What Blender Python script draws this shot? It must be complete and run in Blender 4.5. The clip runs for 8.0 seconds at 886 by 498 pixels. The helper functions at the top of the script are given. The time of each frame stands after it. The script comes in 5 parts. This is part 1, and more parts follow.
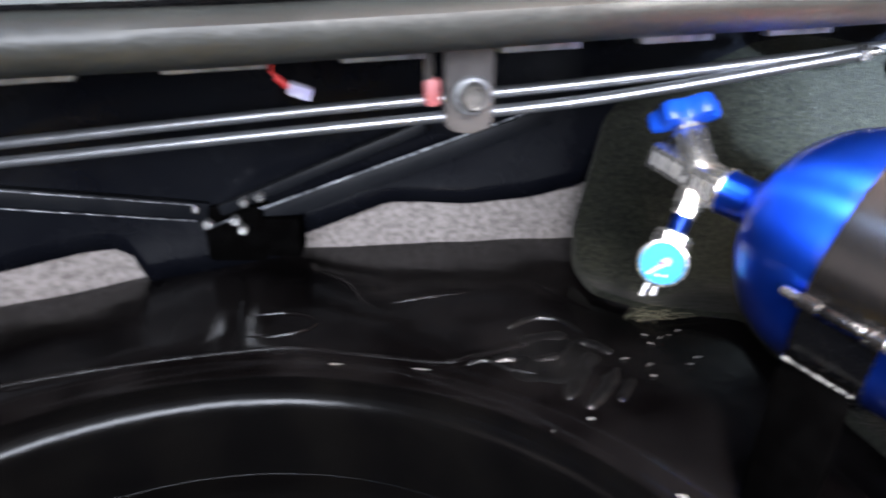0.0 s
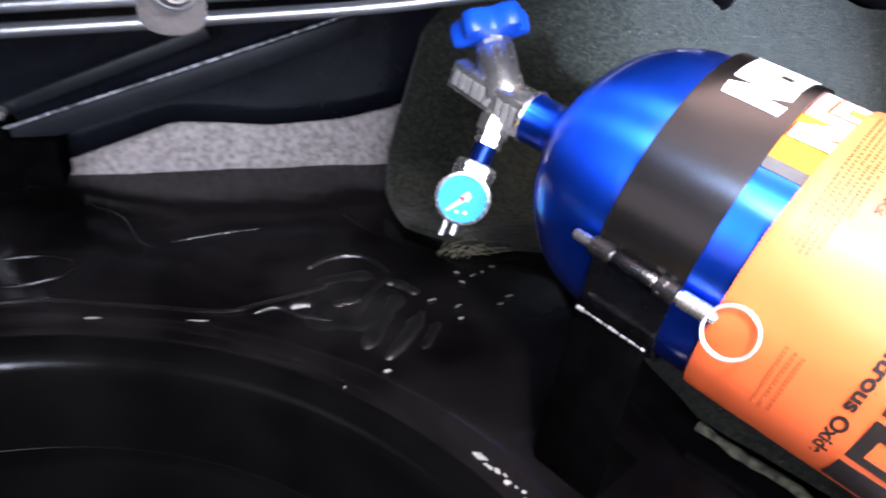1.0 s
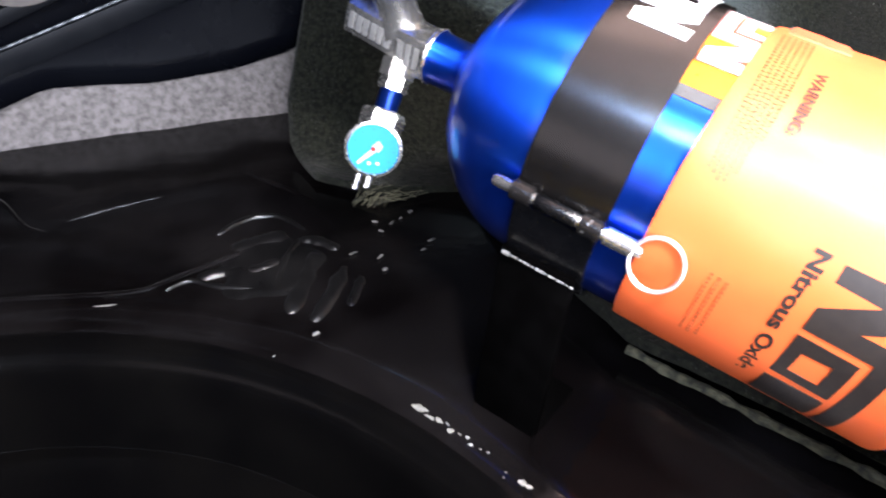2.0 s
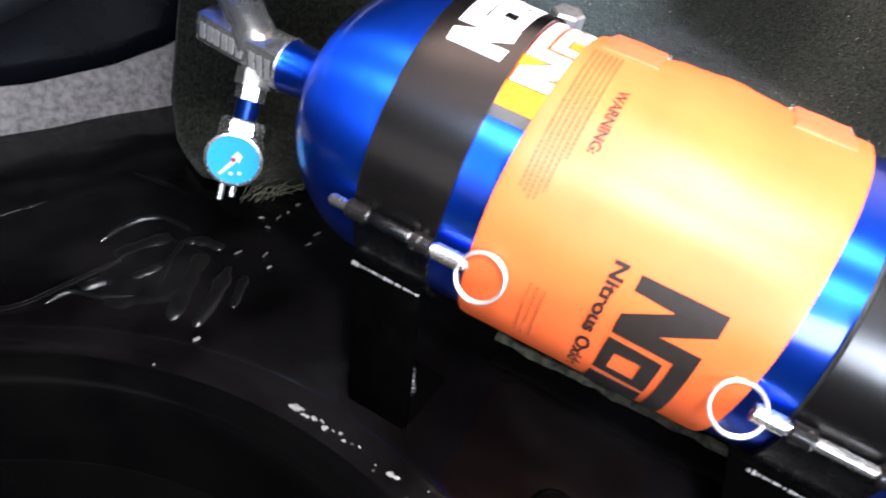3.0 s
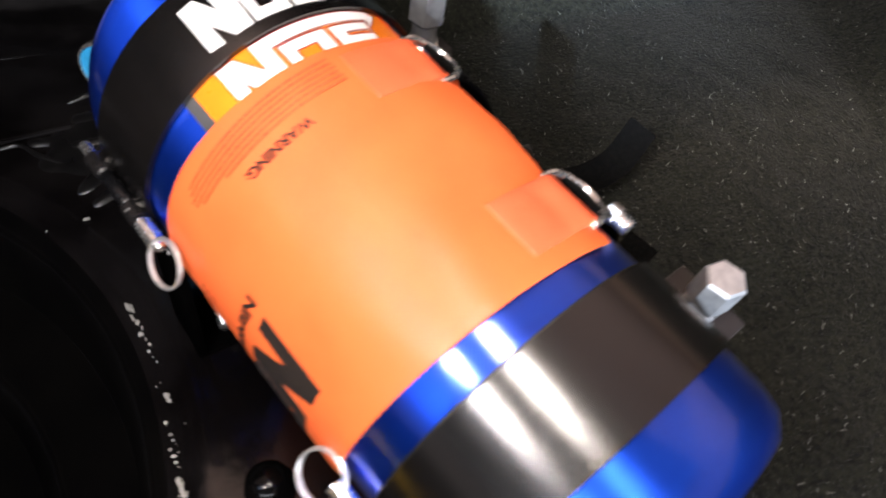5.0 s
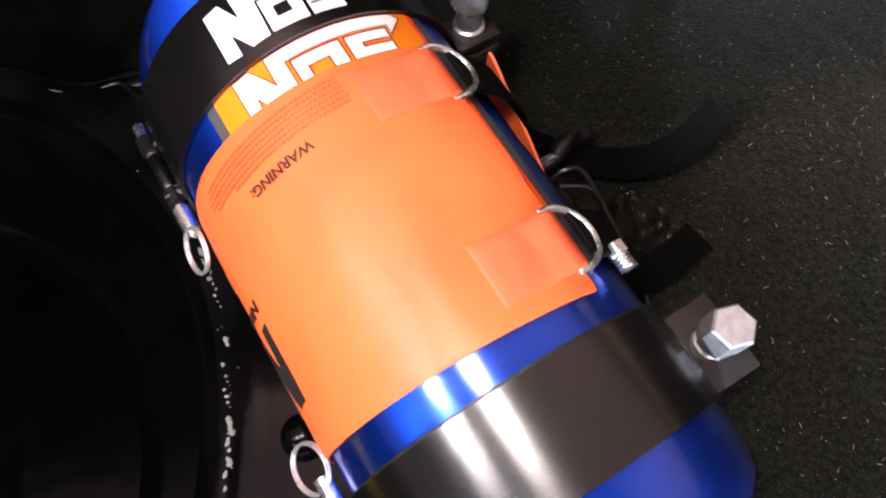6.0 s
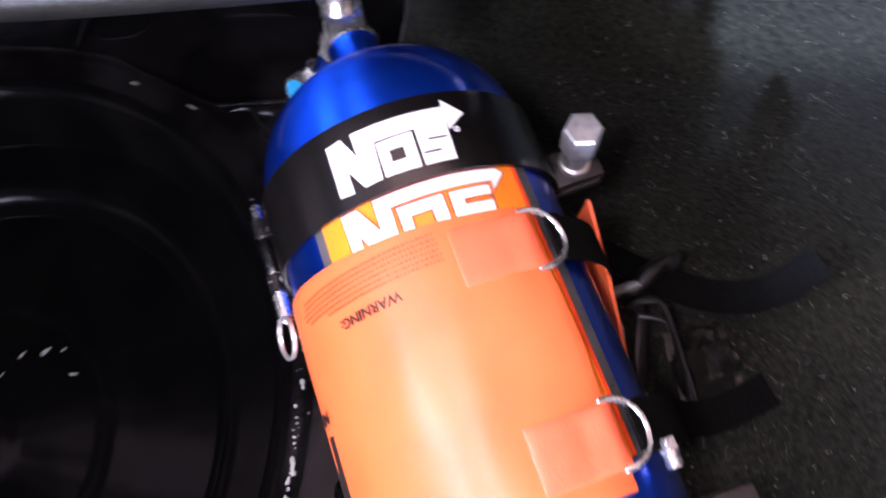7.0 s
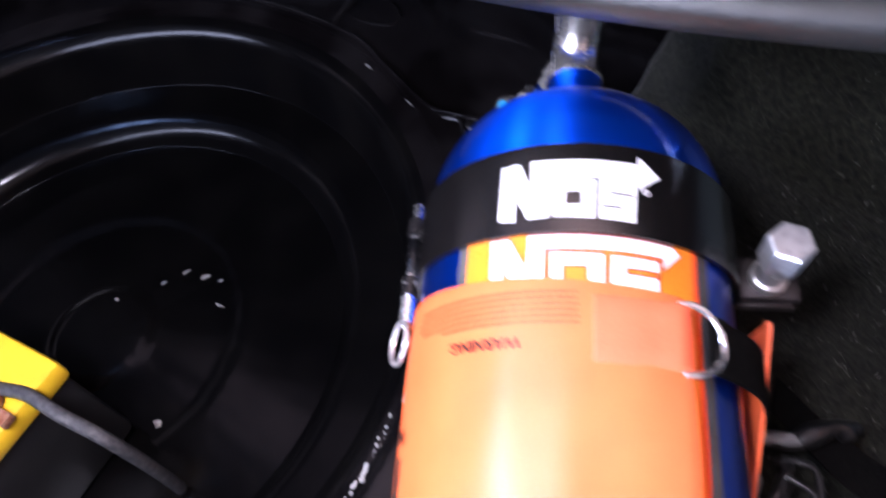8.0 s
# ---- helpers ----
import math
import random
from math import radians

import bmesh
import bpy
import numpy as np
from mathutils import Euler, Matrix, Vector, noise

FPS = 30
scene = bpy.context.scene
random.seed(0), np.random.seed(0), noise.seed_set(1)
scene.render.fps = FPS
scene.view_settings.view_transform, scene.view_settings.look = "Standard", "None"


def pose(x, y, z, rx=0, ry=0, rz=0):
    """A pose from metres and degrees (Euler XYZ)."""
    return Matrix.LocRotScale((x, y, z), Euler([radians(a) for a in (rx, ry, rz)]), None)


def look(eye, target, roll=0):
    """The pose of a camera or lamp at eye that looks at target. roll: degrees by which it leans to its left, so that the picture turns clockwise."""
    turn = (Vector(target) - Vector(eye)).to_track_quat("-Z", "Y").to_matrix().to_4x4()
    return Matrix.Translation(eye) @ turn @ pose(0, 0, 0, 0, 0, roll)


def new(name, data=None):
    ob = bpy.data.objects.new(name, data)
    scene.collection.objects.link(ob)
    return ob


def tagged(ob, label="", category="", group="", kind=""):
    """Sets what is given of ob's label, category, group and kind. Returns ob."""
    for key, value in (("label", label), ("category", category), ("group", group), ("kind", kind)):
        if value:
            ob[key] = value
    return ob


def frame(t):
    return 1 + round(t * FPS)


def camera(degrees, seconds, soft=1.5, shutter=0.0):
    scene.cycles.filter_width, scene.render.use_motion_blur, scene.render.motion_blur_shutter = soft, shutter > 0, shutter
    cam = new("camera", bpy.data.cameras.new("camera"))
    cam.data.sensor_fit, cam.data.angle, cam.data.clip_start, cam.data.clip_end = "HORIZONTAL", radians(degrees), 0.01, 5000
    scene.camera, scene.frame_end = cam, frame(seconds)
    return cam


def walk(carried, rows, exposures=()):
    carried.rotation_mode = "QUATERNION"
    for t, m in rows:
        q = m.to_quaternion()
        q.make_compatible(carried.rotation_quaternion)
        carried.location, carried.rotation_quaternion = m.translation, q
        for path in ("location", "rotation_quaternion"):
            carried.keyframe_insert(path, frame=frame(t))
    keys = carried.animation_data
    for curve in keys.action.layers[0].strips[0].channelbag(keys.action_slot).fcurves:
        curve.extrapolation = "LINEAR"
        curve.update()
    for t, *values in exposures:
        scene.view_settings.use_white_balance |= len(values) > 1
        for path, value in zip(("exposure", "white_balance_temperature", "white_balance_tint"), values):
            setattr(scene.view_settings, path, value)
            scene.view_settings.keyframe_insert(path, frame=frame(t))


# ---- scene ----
cam = camera(64.17, 8.0, soft=1.9, shutter=0.5)
PATH = [
    (0.0, 0.0001, 0.0627, 0.3817, 64.00, -0.00, -0.00),
    (0.5, 0.0657, 0.0992, 0.3851, 60.89, -3.01, -5.05),
    (1.0, 0.0642, 0.1327, 0.3581, 57.91, -4.93, -9.88),
    (1.2, 0.0381, 0.1480, 0.3549, 57.51, -6.32, -13.12),
    (2.3, 0.0863, 0.1524, 0.3693, 51.64, -2.98, -20.70),
    (2.5, 0.0995, 0.1510, 0.3811, 51.10, -3.04, -22.00),
    (3.0, 0.1244, 0.1390, 0.4002, 49.41, -3.53, -23.68),
    (3.5, 0.1712, 0.1261, 0.4284, 47.41, -2.40, -20.01),
    (4.0, 0.2268, 0.1106, 0.4347, 43.37, -1.57, -12.33),
    (4.5, 0.2649, 0.1238, 0.4349, 41.07, -3.54, -10.12),
    (5.0, 0.3811, 0.1493, 0.4541, 37.41, -2.50, -1.53),
    (5.2, 0.4163, 0.1590, 0.4705, 35.82, -1.17, 1.70),
    (6.3, 0.4424, 0.2191, 0.5157, 27.44, 4.53, 8.56),
    (6.5, 0.4314, 0.2291, 0.5406, 27.77, 3.61, 8.81),
    (7.0, 0.4350, 0.2744, 0.5552, 26.89, 5.56, 20.67),
    (7.5, 0.4815, 0.3244, 0.5446, 26.12, 9.50, 36.18),
    (8.0, 0.4405, 0.2871, 0.5252, 33.85, 7.29, 45.64),
]
# ---- end of path ----
EXPOSURES = [(0.0, 1.16, 6500, 14), (0.5, 1.10, 6200, 22), (1.2, 1.06, 6200, 20), (2.5, 0.90, 6400, 14), (3.0, 0.56, 6300, 12), (3.5, 0.26, 6650, 10), (4.0, -0.06, 6850, 12), (4.5, -0.12, 7000, 9), (5.0, -0.42, 6950, 16),
             (6.5, -0.40, 6500, 26), (7.0, -0.12, 6000, 34), (7.5, 0.28, 5900, 36), (8.0, 0.26, 5600, 30)]
walk(cam, [(t, pose(x, y, z, rx, ry, rz)) for t, x, y, z, rx, ry, rz in PATH], EXPOSURES)

# ---------------------------------------------------------------- light
world = bpy.data.worlds.new("garage_dusk")
world.use_nodes = True
world.node_tree.nodes["Background"].inputs[0].default_value = (0.55, 0.68, 1.0, 1)
world.node_tree.nodes["Background"].inputs[1].default_value = 0.03
scene.world = world


def lamp(name, kind, place, power, colour, target=None, **more):
    data = bpy.data.lights.new(name, kind)
    data.energy, data.color = power, colour
    if "size" in more:
        data.shape, data.size, data.size_y = "RECTANGLE", more["size"][0], more["size"][1]
    if "radius" in more:
        data.shadow_soft_size = more["radius"]
    ob = new(name, data)
    ob.matrix_world = look(Vector(place), Vector(target)) if target else pose(*place)
    return ob


# two fixed lamps added in place of one light that moves with the camera
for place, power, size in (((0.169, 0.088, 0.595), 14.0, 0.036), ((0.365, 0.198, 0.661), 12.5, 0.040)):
    stand_in = lamp("camera_light_stand_in", "SPOT", place, power, (1.0, 0.97, 0.93), (0.30, 0.45, 0.10), radius=size)
    stand_in.data.spot_size, stand_in.data.spot_blend = radians(172), 0.35
# unseen area lamp, added to brighten the bulkhead and the well's rim
lamp("added_rear_light", "AREA", (0.25, -2.7, 1.25), 185.0, (0.80, 0.88, 1.0), (0.15, 0.75, 0.05), size=(3.4, 1.0))
# spot added without a known source, only for the carpet's bluish patch
PATCH = lamp("added_carpet_spot", "SPOT", (1.12, -2.30, 0.74), 3000.0, (0.60, 0.77, 1.0), (0.56, 0.89, 0.12), radius=0.06)
PATCH.data.spot_size, PATCH.data.spot_blend = radians(10), 1.0
# unseen lamp added to brighten the right wall for the bands' brown reflection
lamp("added_wall_lamp", "AREA", (1.22, 1.35, 1.82), 70.0, (1.0, 0.90, 0.80), (1.78, 0.95, 0.75), size=(0.6, 0.2))
# unseen bluish lamp, added to put blue glints on the glossy floor
lamp("unseen_blue_lamp", "AREA", (-0.75, -0.55, 1.86), 7.0, (0.40, 0.62, 1.0), (-0.60, 0.10, 0.0), size=(0.34, 0.22))

# ---------------------------------------------------------------- materials


def material(name, colour, rough=0.5, metal=0.0, second=None, scale=60.0, detail=6.0, lo=0.4, hi=0.65, bump=0.0, bump_scale=400.0,
             rough_var=0.08, coat=0.0, coat_rough=0.1, stretch=None, speck=None, aniso=0.0, spec=0.5):
    """Surface with colour and gloss that vary at two scales, and fine relief."""
    m = bpy.data.materials.new(name)
    m.use_nodes = True
    nt = m.node_tree
    N, L = nt.nodes, nt.links
    b = N["Principled BSDF"]
    co = N.new("ShaderNodeTexCoord")
    src = co.outputs["Object"]
    if stretch:
        mp = N.new("ShaderNodeMapping")
        mp.inputs["Scale"].default_value = stretch
        L.new(src, mp.inputs["Vector"])
        src = mp.outputs["Vector"]

    def noise_tex(s, d):
        n = N.new("ShaderNodeTexNoise")
        n.inputs["Scale"].default_value, n.inputs["Detail"].default_value = s, d
        L.new(src, n.inputs["Vector"])
        return n.outputs["Fac"]

    big = noise_tex(scale, detail)
    fine = noise_tex(bump_scale, 4.0)
    ramp = N.new("ShaderNodeMapRange")
    ramp.inputs["From Min"].default_value, ramp.inputs["From Max"].default_value = lo, hi
    L.new(big, ramp.inputs["Value"])
    mix = N.new("ShaderNodeMix")
    mix.data_type = "RGBA"
    mix.inputs["A"].default_value = (*colour, 1)
    mix.inputs["B"].default_value = (*(second or [c * 0.78 for c in colour]), 1)
    L.new(ramp.outputs["Result"], mix.inputs["Factor"])
    out = mix.outputs["Result"]
    if speck:
        vo = N.new("ShaderNodeTexVoronoi")
        vo.inputs["Scale"].default_value = speck[1]
        L.new(src, vo.inputs["Vector"])
        lt = N.new("ShaderNodeMath")
        lt.operation, lt.inputs[1].default_value = "LESS_THAN", speck[2]
        L.new(vo.outputs["Distance"], lt.inputs[0])
        m2 = N.new("ShaderNodeMix")
        m2.data_type = "RGBA"
        L.new(lt.outputs[0], m2.inputs["Factor"])
        L.new(out, m2.inputs["A"])
        m2.inputs["B"].default_value = (*speck[0], 1)
        out = m2.outputs["Result"]
    L.new(out, b.inputs["Base Color"])
    rr = N.new("ShaderNodeMapRange")
    rr.inputs["To Min"].default_value, rr.inputs["To Max"].default_value = max(rough - rough_var, 0.02), min(rough + rough_var, 1)
    L.new(fine if bump_scale < 900 else big, rr.inputs["Value"])
    L.new(rr.outputs["Result"], b.inputs["Roughness"])
    b.inputs["Metallic"].default_value = metal
    b.inputs["Specular IOR Level"].default_value = spec
    b.inputs["Coat Weight"].default_value, b.inputs["Coat Roughness"].default_value = coat, coat_rough
    b.inputs["Anisotropic"].default_value = aniso
    if aniso:
        tg = N.new("ShaderNodeTangent")
        tg.direction_type, tg.axis = "RADIAL", "Z"
        L.new(tg.outputs["Tangent"], b.inputs["Tangent"])
        b.inputs["Anisotropic Rotation"].default_value = 0.25
    if bump:
        bp = N.new("ShaderNodeBump")
        bp.inputs["Strength"].default_value, bp.inputs["Distance"].default_value = bump, 0.002
        L.new(fine, bp.inputs["Height"])
        L.new(bp.outputs["Normal"], b.inputs["Normal"])
    return m


FLOOR_PAINT = material("black_gloss_floor_paint", (0.0020, 0.0016, 0.0017), 0.16, second=(0.0075, 0.0066, 0.0068), scale=9, bump=0.30, bump_scale=38, rough_var=0.08, spec=0.4)
WELL_PAINT = material("satin_black_well_paint", (0.0014, 0.0013, 0.0014), 0.18, second=(0.0024, 0.0022, 0.0021), scale=14, bump=0.14, bump_scale=34, rough_var=0.06, spec=0.19)
PANEL_PAINT = material("black_panel_paint", (0.0022, 0.0025, 0.004), 0.26, second=(0.004, 0.0045, 0.006), scale=7, bump=0.12, bump_scale=30, spec=0.12)
BLACK_METAL = material("black_coated_steel", (0.003, 0.003, 0.0035), 0.26, second=(0.008, 0.0075, 0.007), scale=40, lo=0.5, hi=0.8, bump=0.03, bump_scale=160, spec=0.4)
BAND_BLACK = material("satin_black_band", (0.0022, 0.0020, 0.0020), 0.24, second=(0.0045, 0.0038, 0.0036), scale=12, bump_scale=200, rough_var=0.02, aniso=0.30, spec=0.9)
# black steel; the brown-grey base colour holds the light's sheen
FLANGE = material("black_steel_painted_sheen", (0.020, 0.016, 0.015), 0.42, 0.2, second=(0.034, 0.028, 0.026), scale=60, bump=0.1, bump_scale=240)
BODY_GREY = material("grey_body_paint", (0.52, 0.55, 0.55), 0.30, second=(0.43, 0.46, 0.46), scale=10, coat=0.4, bump=0.05, bump_scale=60)
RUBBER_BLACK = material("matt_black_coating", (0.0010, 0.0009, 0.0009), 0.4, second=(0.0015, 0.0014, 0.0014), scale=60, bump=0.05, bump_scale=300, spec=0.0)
CLIP_GREY = material("weathered_grey_clip", (0.26, 0.27, 0.27), 0.45, second=(0.12, 0.125, 0.125), scale=90, bump=0.2, bump_scale=200)
RUBBER = material("rubber_seal", (0.0065, 0.0078, 0.0074), 0.5, second=(0.011, 0.0125, 0.0118), scale=25, bump=0.3, bump_scale=180)
BLUE = material("blue_anodised_aluminium", (0.008, 0.105, 0.92), 0.39, 0.94, second=(0.007, 0.085, 0.84), scale=14, bump_scale=260, stretch=(1, 1, 3.5), rough_var=0.03, aniso=0.93, spec=1.0, coat=1.0, coat_rough=0.14)
BLUE_PLASTIC = material("blue_handwheel_plastic", (0.01, 0.10, 0.72), 0.33, second=(0.008, 0.08, 0.58), scale=50, bump=0.08, bump_scale=300)
BLUE_FITTING = material("blue_anodised_fitting", (0.006, 0.03, 0.22), 0.3, 0.85, scale=80)
CHROME = material("plated_steel", (0.80, 0.79, 0.77), 0.26, 0.95, second=(0.68, 0.67, 0.65), scale=70, rough_var=0.06)
NICKEL = material("nickel_plated_brass", (0.74, 0.73, 0.71), 0.25, 0.92, second=(0.50, 0.49, 0.47), scale=60, bump=0.10, bump_scale=220, rough_var=0.08)
RING_STEEL = material("bright_ring_steel", (0.68, 0.67, 0.66), 0.30, 0.75, second=(0.56, 0.55, 0.54), scale=120)
ALU = material("machined_aluminium", (0.76, 0.75, 0.73), 0.36, 0.90, second=(0.58, 0.57, 0.56), scale=150, bump=0.03, bump_scale=400, rough_var=0.08)
ORANGE = material("orange_vinyl_blanket", (0.86, 0.145, 0.038), 0.44, second=(0.80, 0.127, 0.032), scale=22, bump=0.03, bump_scale=900, rough_var=0.05, aniso=0.4, spec=0.45)
ORANGE_TAB = material("orange_vinyl_tab", (0.85, 0.135, 0.050), 0.50, second=(0.82, 0.118, 0.040), scale=40, bump=0.12, bump_scale=700)
BLACK_INK = material("black_ink", (0.018, 0.013, 0.011), 0.5, scale=200)
DARK_BROWN_INK = material("dark_brown_ink", (0.046, 0.014, 0.008), 0.5, scale=300)
BROWN_INK = material("faded_brown_ink", (0.50, 0.095, 0.025), 0.5, scale=300)
WHITE_INK = material("white_print", (0.82, 0.82, 0.81), 0.4, second=(0.76, 0.76, 0.76), scale=90)
RED_INK = material("dark_red_print", (0.30, 0.02, 0.015), 0.4, scale=90)
LABEL_ORANGE = material("amber_label_print", (0.88, 0.21, 0.010), 0.3, second=(0.86, 0.26, 0.012), scale=30)
LABEL_RED = material("orange_red_label_print", (0.80, 0.07, 0.010), 0.35, second=(0.74, 0.06, 0.010), scale=40)
LABEL_GREY = material("grey_label_border", (0.045, 0.045, 0.048), 0.3, second=(0.075, 0.075, 0.08), scale=60)
GAUGE_FACE = material("cyan_gauge_face", (0.008, 0.235, 0.47), 0.45, second=(0.008, 0.215, 0.44), scale=80)
DIAL_INK = material("dark_cyan_ink", (0.01, 0.20, 0.36), 0.5, scale=90)
WEBBING = material("black_webbing", (0.0016, 0.0016, 0.0015), 0.85, second=(0.0042, 0.0040, 0.0036), scale=300, bump=0.4, bump_scale=700, spec=0.06)
CABLE = material("black_cable_sheath", (0.006, 0.006, 0.006), 0.36, second=(0.008, 0.0078, 0.0075), scale=120)
TAPE = material("crumpled_black_tape", (0.006, 0.0058, 0.005), 0.22, second=(0.020, 0.018, 0.014), scale=60, bump=0.3, bump_scale=150, spec=0.6)
CABLE_GREY = material("grey_cable_sheath", (0.11, 0.115, 0.115), 0.42, second=(0.16, 0.165, 0.165), scale=120)
CABLE_DARK = material("weathered_grey_cable", (0.025, 0.025, 0.026), 0.6, second=(0.07, 0.068, 0.066), scale=160, bump=0.5, bump_scale=400)
CARPET = material("dark_grey_carpet", (0.0022, 0.0024, 0.0015), 0.95, second=(0.0170, 0.0180, 0.0110), scale=230, detail=15, lo=0.36, hi=0.68, bump=1.0, bump_scale=420, spec=0.2, speck=((0.06, 0.062, 0.050), 380, 0.16))
for _n in CARPET.node_tree.nodes:
    if _n.type == "BSDF_PRINCIPLED":
        _n.inputs["Sheen Weight"].default_value, _n.inputs["Sheen Roughness"].default_value = 0.10, 0.45
FIBRE = material("pale_carpet_fibre", (0.42, 0.44, 0.40), 0.35, second=(0.07, 0.075, 0.06), scale=90)
FELT = material("light_grey_felt", (0.25, 0.222, 0.208), 0.95, second=(0.115, 0.102, 0.092), scale=150, detail=10, lo=0.35, hi=0.7, bump=0.9, bump_scale=260, spec=0.2)
TAN_EDGE = material("frayed_tan_carpet_backing", (0.10, 0.094, 0.057), 0.9, second=(0.014, 0.014, 0.009), scale=150, bump=0.8, bump_scale=400)
YELLOW = material("yellow_battery_plastic", (0.85, 0.55, 0.010), 0.32, second=(0.78, 0.48, 0.010), scale=30, bump=0.05, bump_scale=300)
BATTERY_BLACK = material("black_battery_case", (0.012, 0.012, 0.012), 0.4, scale=40)
RUST = material("rusty_terminal", (0.22, 0.065, 0.025), 0.75, 0.3, second=(0.36, 0.20, 0.12), scale=180, bump=0.8, bump_scale=500)
RED_PLASTIC = material("red_connector_plastic", (0.62, 0.03, 0.03), 0.4, scale=60)
PINK_PLASTIC = material("faded_red_plastic", (0.36, 0.10, 0.10), 0.5, scale=60)
WHITE_PLASTIC = material("white_connector_plastic", (0.72, 0.72, 0.80), 0.4, second=(0.42, 0.40, 0.62), scale=110)
# pale flecks paint glints, along with wear, into the black steel
KNUCKLE = material("worn_black_steel_glints", (0.010, 0.009, 0.009), 0.22, 0.2, second=(0.40, 0.39, 0.38), scale=170, lo=0.60, hi=0.72, bump=0.25, bump_scale=200)
GREY_STEEL = material("dull_grey_steel", (0.11, 0.105, 0.10), 0.45, 0.6, second=(0.07, 0.068, 0.065), scale=70, bump=0.2, bump_scale=300)
ROD_STEEL = material("polished_dark_steel", (0.44, 0.45, 0.47), 0.36, 0.9, second=(0.36, 0.37, 0.38), scale=40)
ARM_PAINT = material("dark_brace_paint", (0.0030, 0.0036, 0.0050), 0.45, second=(0.0050, 0.0056, 0.0070), scale=30, bump=0.04, bump_scale=120, spec=0.15)
TAB_STEEL = material("brown_grey_tab_steel", (0.060, 0.055, 0.053), 0.5, 0.5, second=(0.035, 0.032, 0.031), scale=60, bump=0.2, bump_scale=240)
WORN_EDGE = material("worn_dark_edge", (0.05, 0.052, 0.058), 0.4, 0.6, second=(0.34, 0.35, 0.37), scale=130, lo=0.42, hi=0.62, bump=0.2, bump_scale=300)
SEALANT = material("black_sealant", (0.0034, 0.0032, 0.0034), 0.30, second=(0.0080, 0.0074, 0.0074), scale=30, bump=0.25, bump_scale=70, spec=0.6)
BARE = material("chipped_metal_and_glints", (0.34, 0.33, 0.31), 0.55, 0.3, second=(0.20, 0.19, 0.17), scale=220, bump=0.5, bump_scale=600)
LID_REFLECTOR = material("brown_lid_reflector", (0.74, 0.53, 0.45), 0.9, second=(0.62, 0.43, 0.36), scale=8, bump=0.3, bump_scale=120)
WARM_REFLECTOR = material("brown_reflector_wall", (0.50, 0.36, 0.29), 0.8, second=(0.38, 0.27, 0.22), scale=3, bump=0.2, bump_scale=60)
PALE_REFLECTOR = material("pale_reflector_wall", (0.60, 0.51, 0.45), 0.85, second=(0.48, 0.40, 0.35), scale=3, bump=0.2, bump_scale=60)
GARAGE_WALL = material("garage_plaster", (0.08, 0.083, 0.09), 0.9, scale=3, bump=0.2, bump_scale=60)
GARAGE_FLOOR = material("garage_concrete", (0.16, 0.16, 0.155), 0.85, scale=2, bump=0.3, bump_scale=40)

# ---------------------------------------------------------------- mesh tools


def part(name, bm, mat, parent=None, label="", smooth=True, m=None):
    """Links a bmesh as one mesh object, under a thing or a part."""
    me = bpy.data.meshes.new(name)
    bmesh.ops.recalc_face_normals(bm, faces=bm.faces)
    bm.to_mesh(me)
    bm.free()
    me.materials.append(mat)
    if smooth:
        for p in me.polygons:
            p.use_smooth = True
        me.set_sharp_from_angle(angle=radians(38))
    ob = new(name, me)
    if parent:
        ob.parent = parent
    if m is not None:
        ob.matrix_local = m
    if label:
        tagged(ob, label=label)
    return ob


def thing(name, m, label, category, group="", kind=""):
    ob = new(name)
    ob.matrix_world = m
    return tagged(ob, label=label, category=category, group=group, kind=kind)


def box(bm, lo, hi, bevel=0.0, m=None):
    g = bmesh.ops.create_cube(bm, size=1.0)["verts"]
    for v in g:
        v.co = Vector([(l + h) / 2 + c * (h - l) for l, h, c in zip(lo, hi, v.co)])
    if bevel:
        es = {e for v in g for e in v.link_edges}
        r = bmesh.ops.bevel(bm, geom=list(es), offset=bevel, segments=2, affect="EDGES", profile=0.5)
        g = list({v for f in r["faces"] for v in f.verts} | {v for v in g if v.is_valid})
    if m is not None:
        for v in g:
            v.co = m @ v.co
    return bm


def lathe(bm, profile, seg=64, m=None, a0=0.0, a1=360.0):
    """Turns (radius, height) pairs round z."""
    full = abs(a1 - a0) >= 360
    n = seg if full else seg + 1
    rows = []
    for r, z in profile:
        if r < 1e-6:
            rows.append([bm.verts.new((0, 0, z))] * n)
            continue
        rows.append([bm.verts.new((r * math.cos(t), r * math.sin(t), z)) for t in (radians(a0 + (a1 - a0) * i / seg) for i in range(n))])
    for A, B in zip(rows, rows[1:]):
        for i in range(seg):
            j = (i + 1) % n
            f = [A[i], A[j], B[j], B[i]]
            f = [v for k, v in enumerate(f) if v not in f[:k]]
            if len(f) > 2:
                bm.faces.new(f)
    if m is not None:
        for v in {v for r in rows for v in r}:
            v.co = m @ v.co
    return bm


def prism(bm, sides, radius, z0, z1, bevel=0.0, m=None):
    b = min(bevel, radius * 0.3)
    pro = [(0, z0), (radius - b, z0), (radius, z0 + b), (radius, z1 - b), (radius - b, z1), (0, z1)]
    return lathe(bm, pro, sides, m)


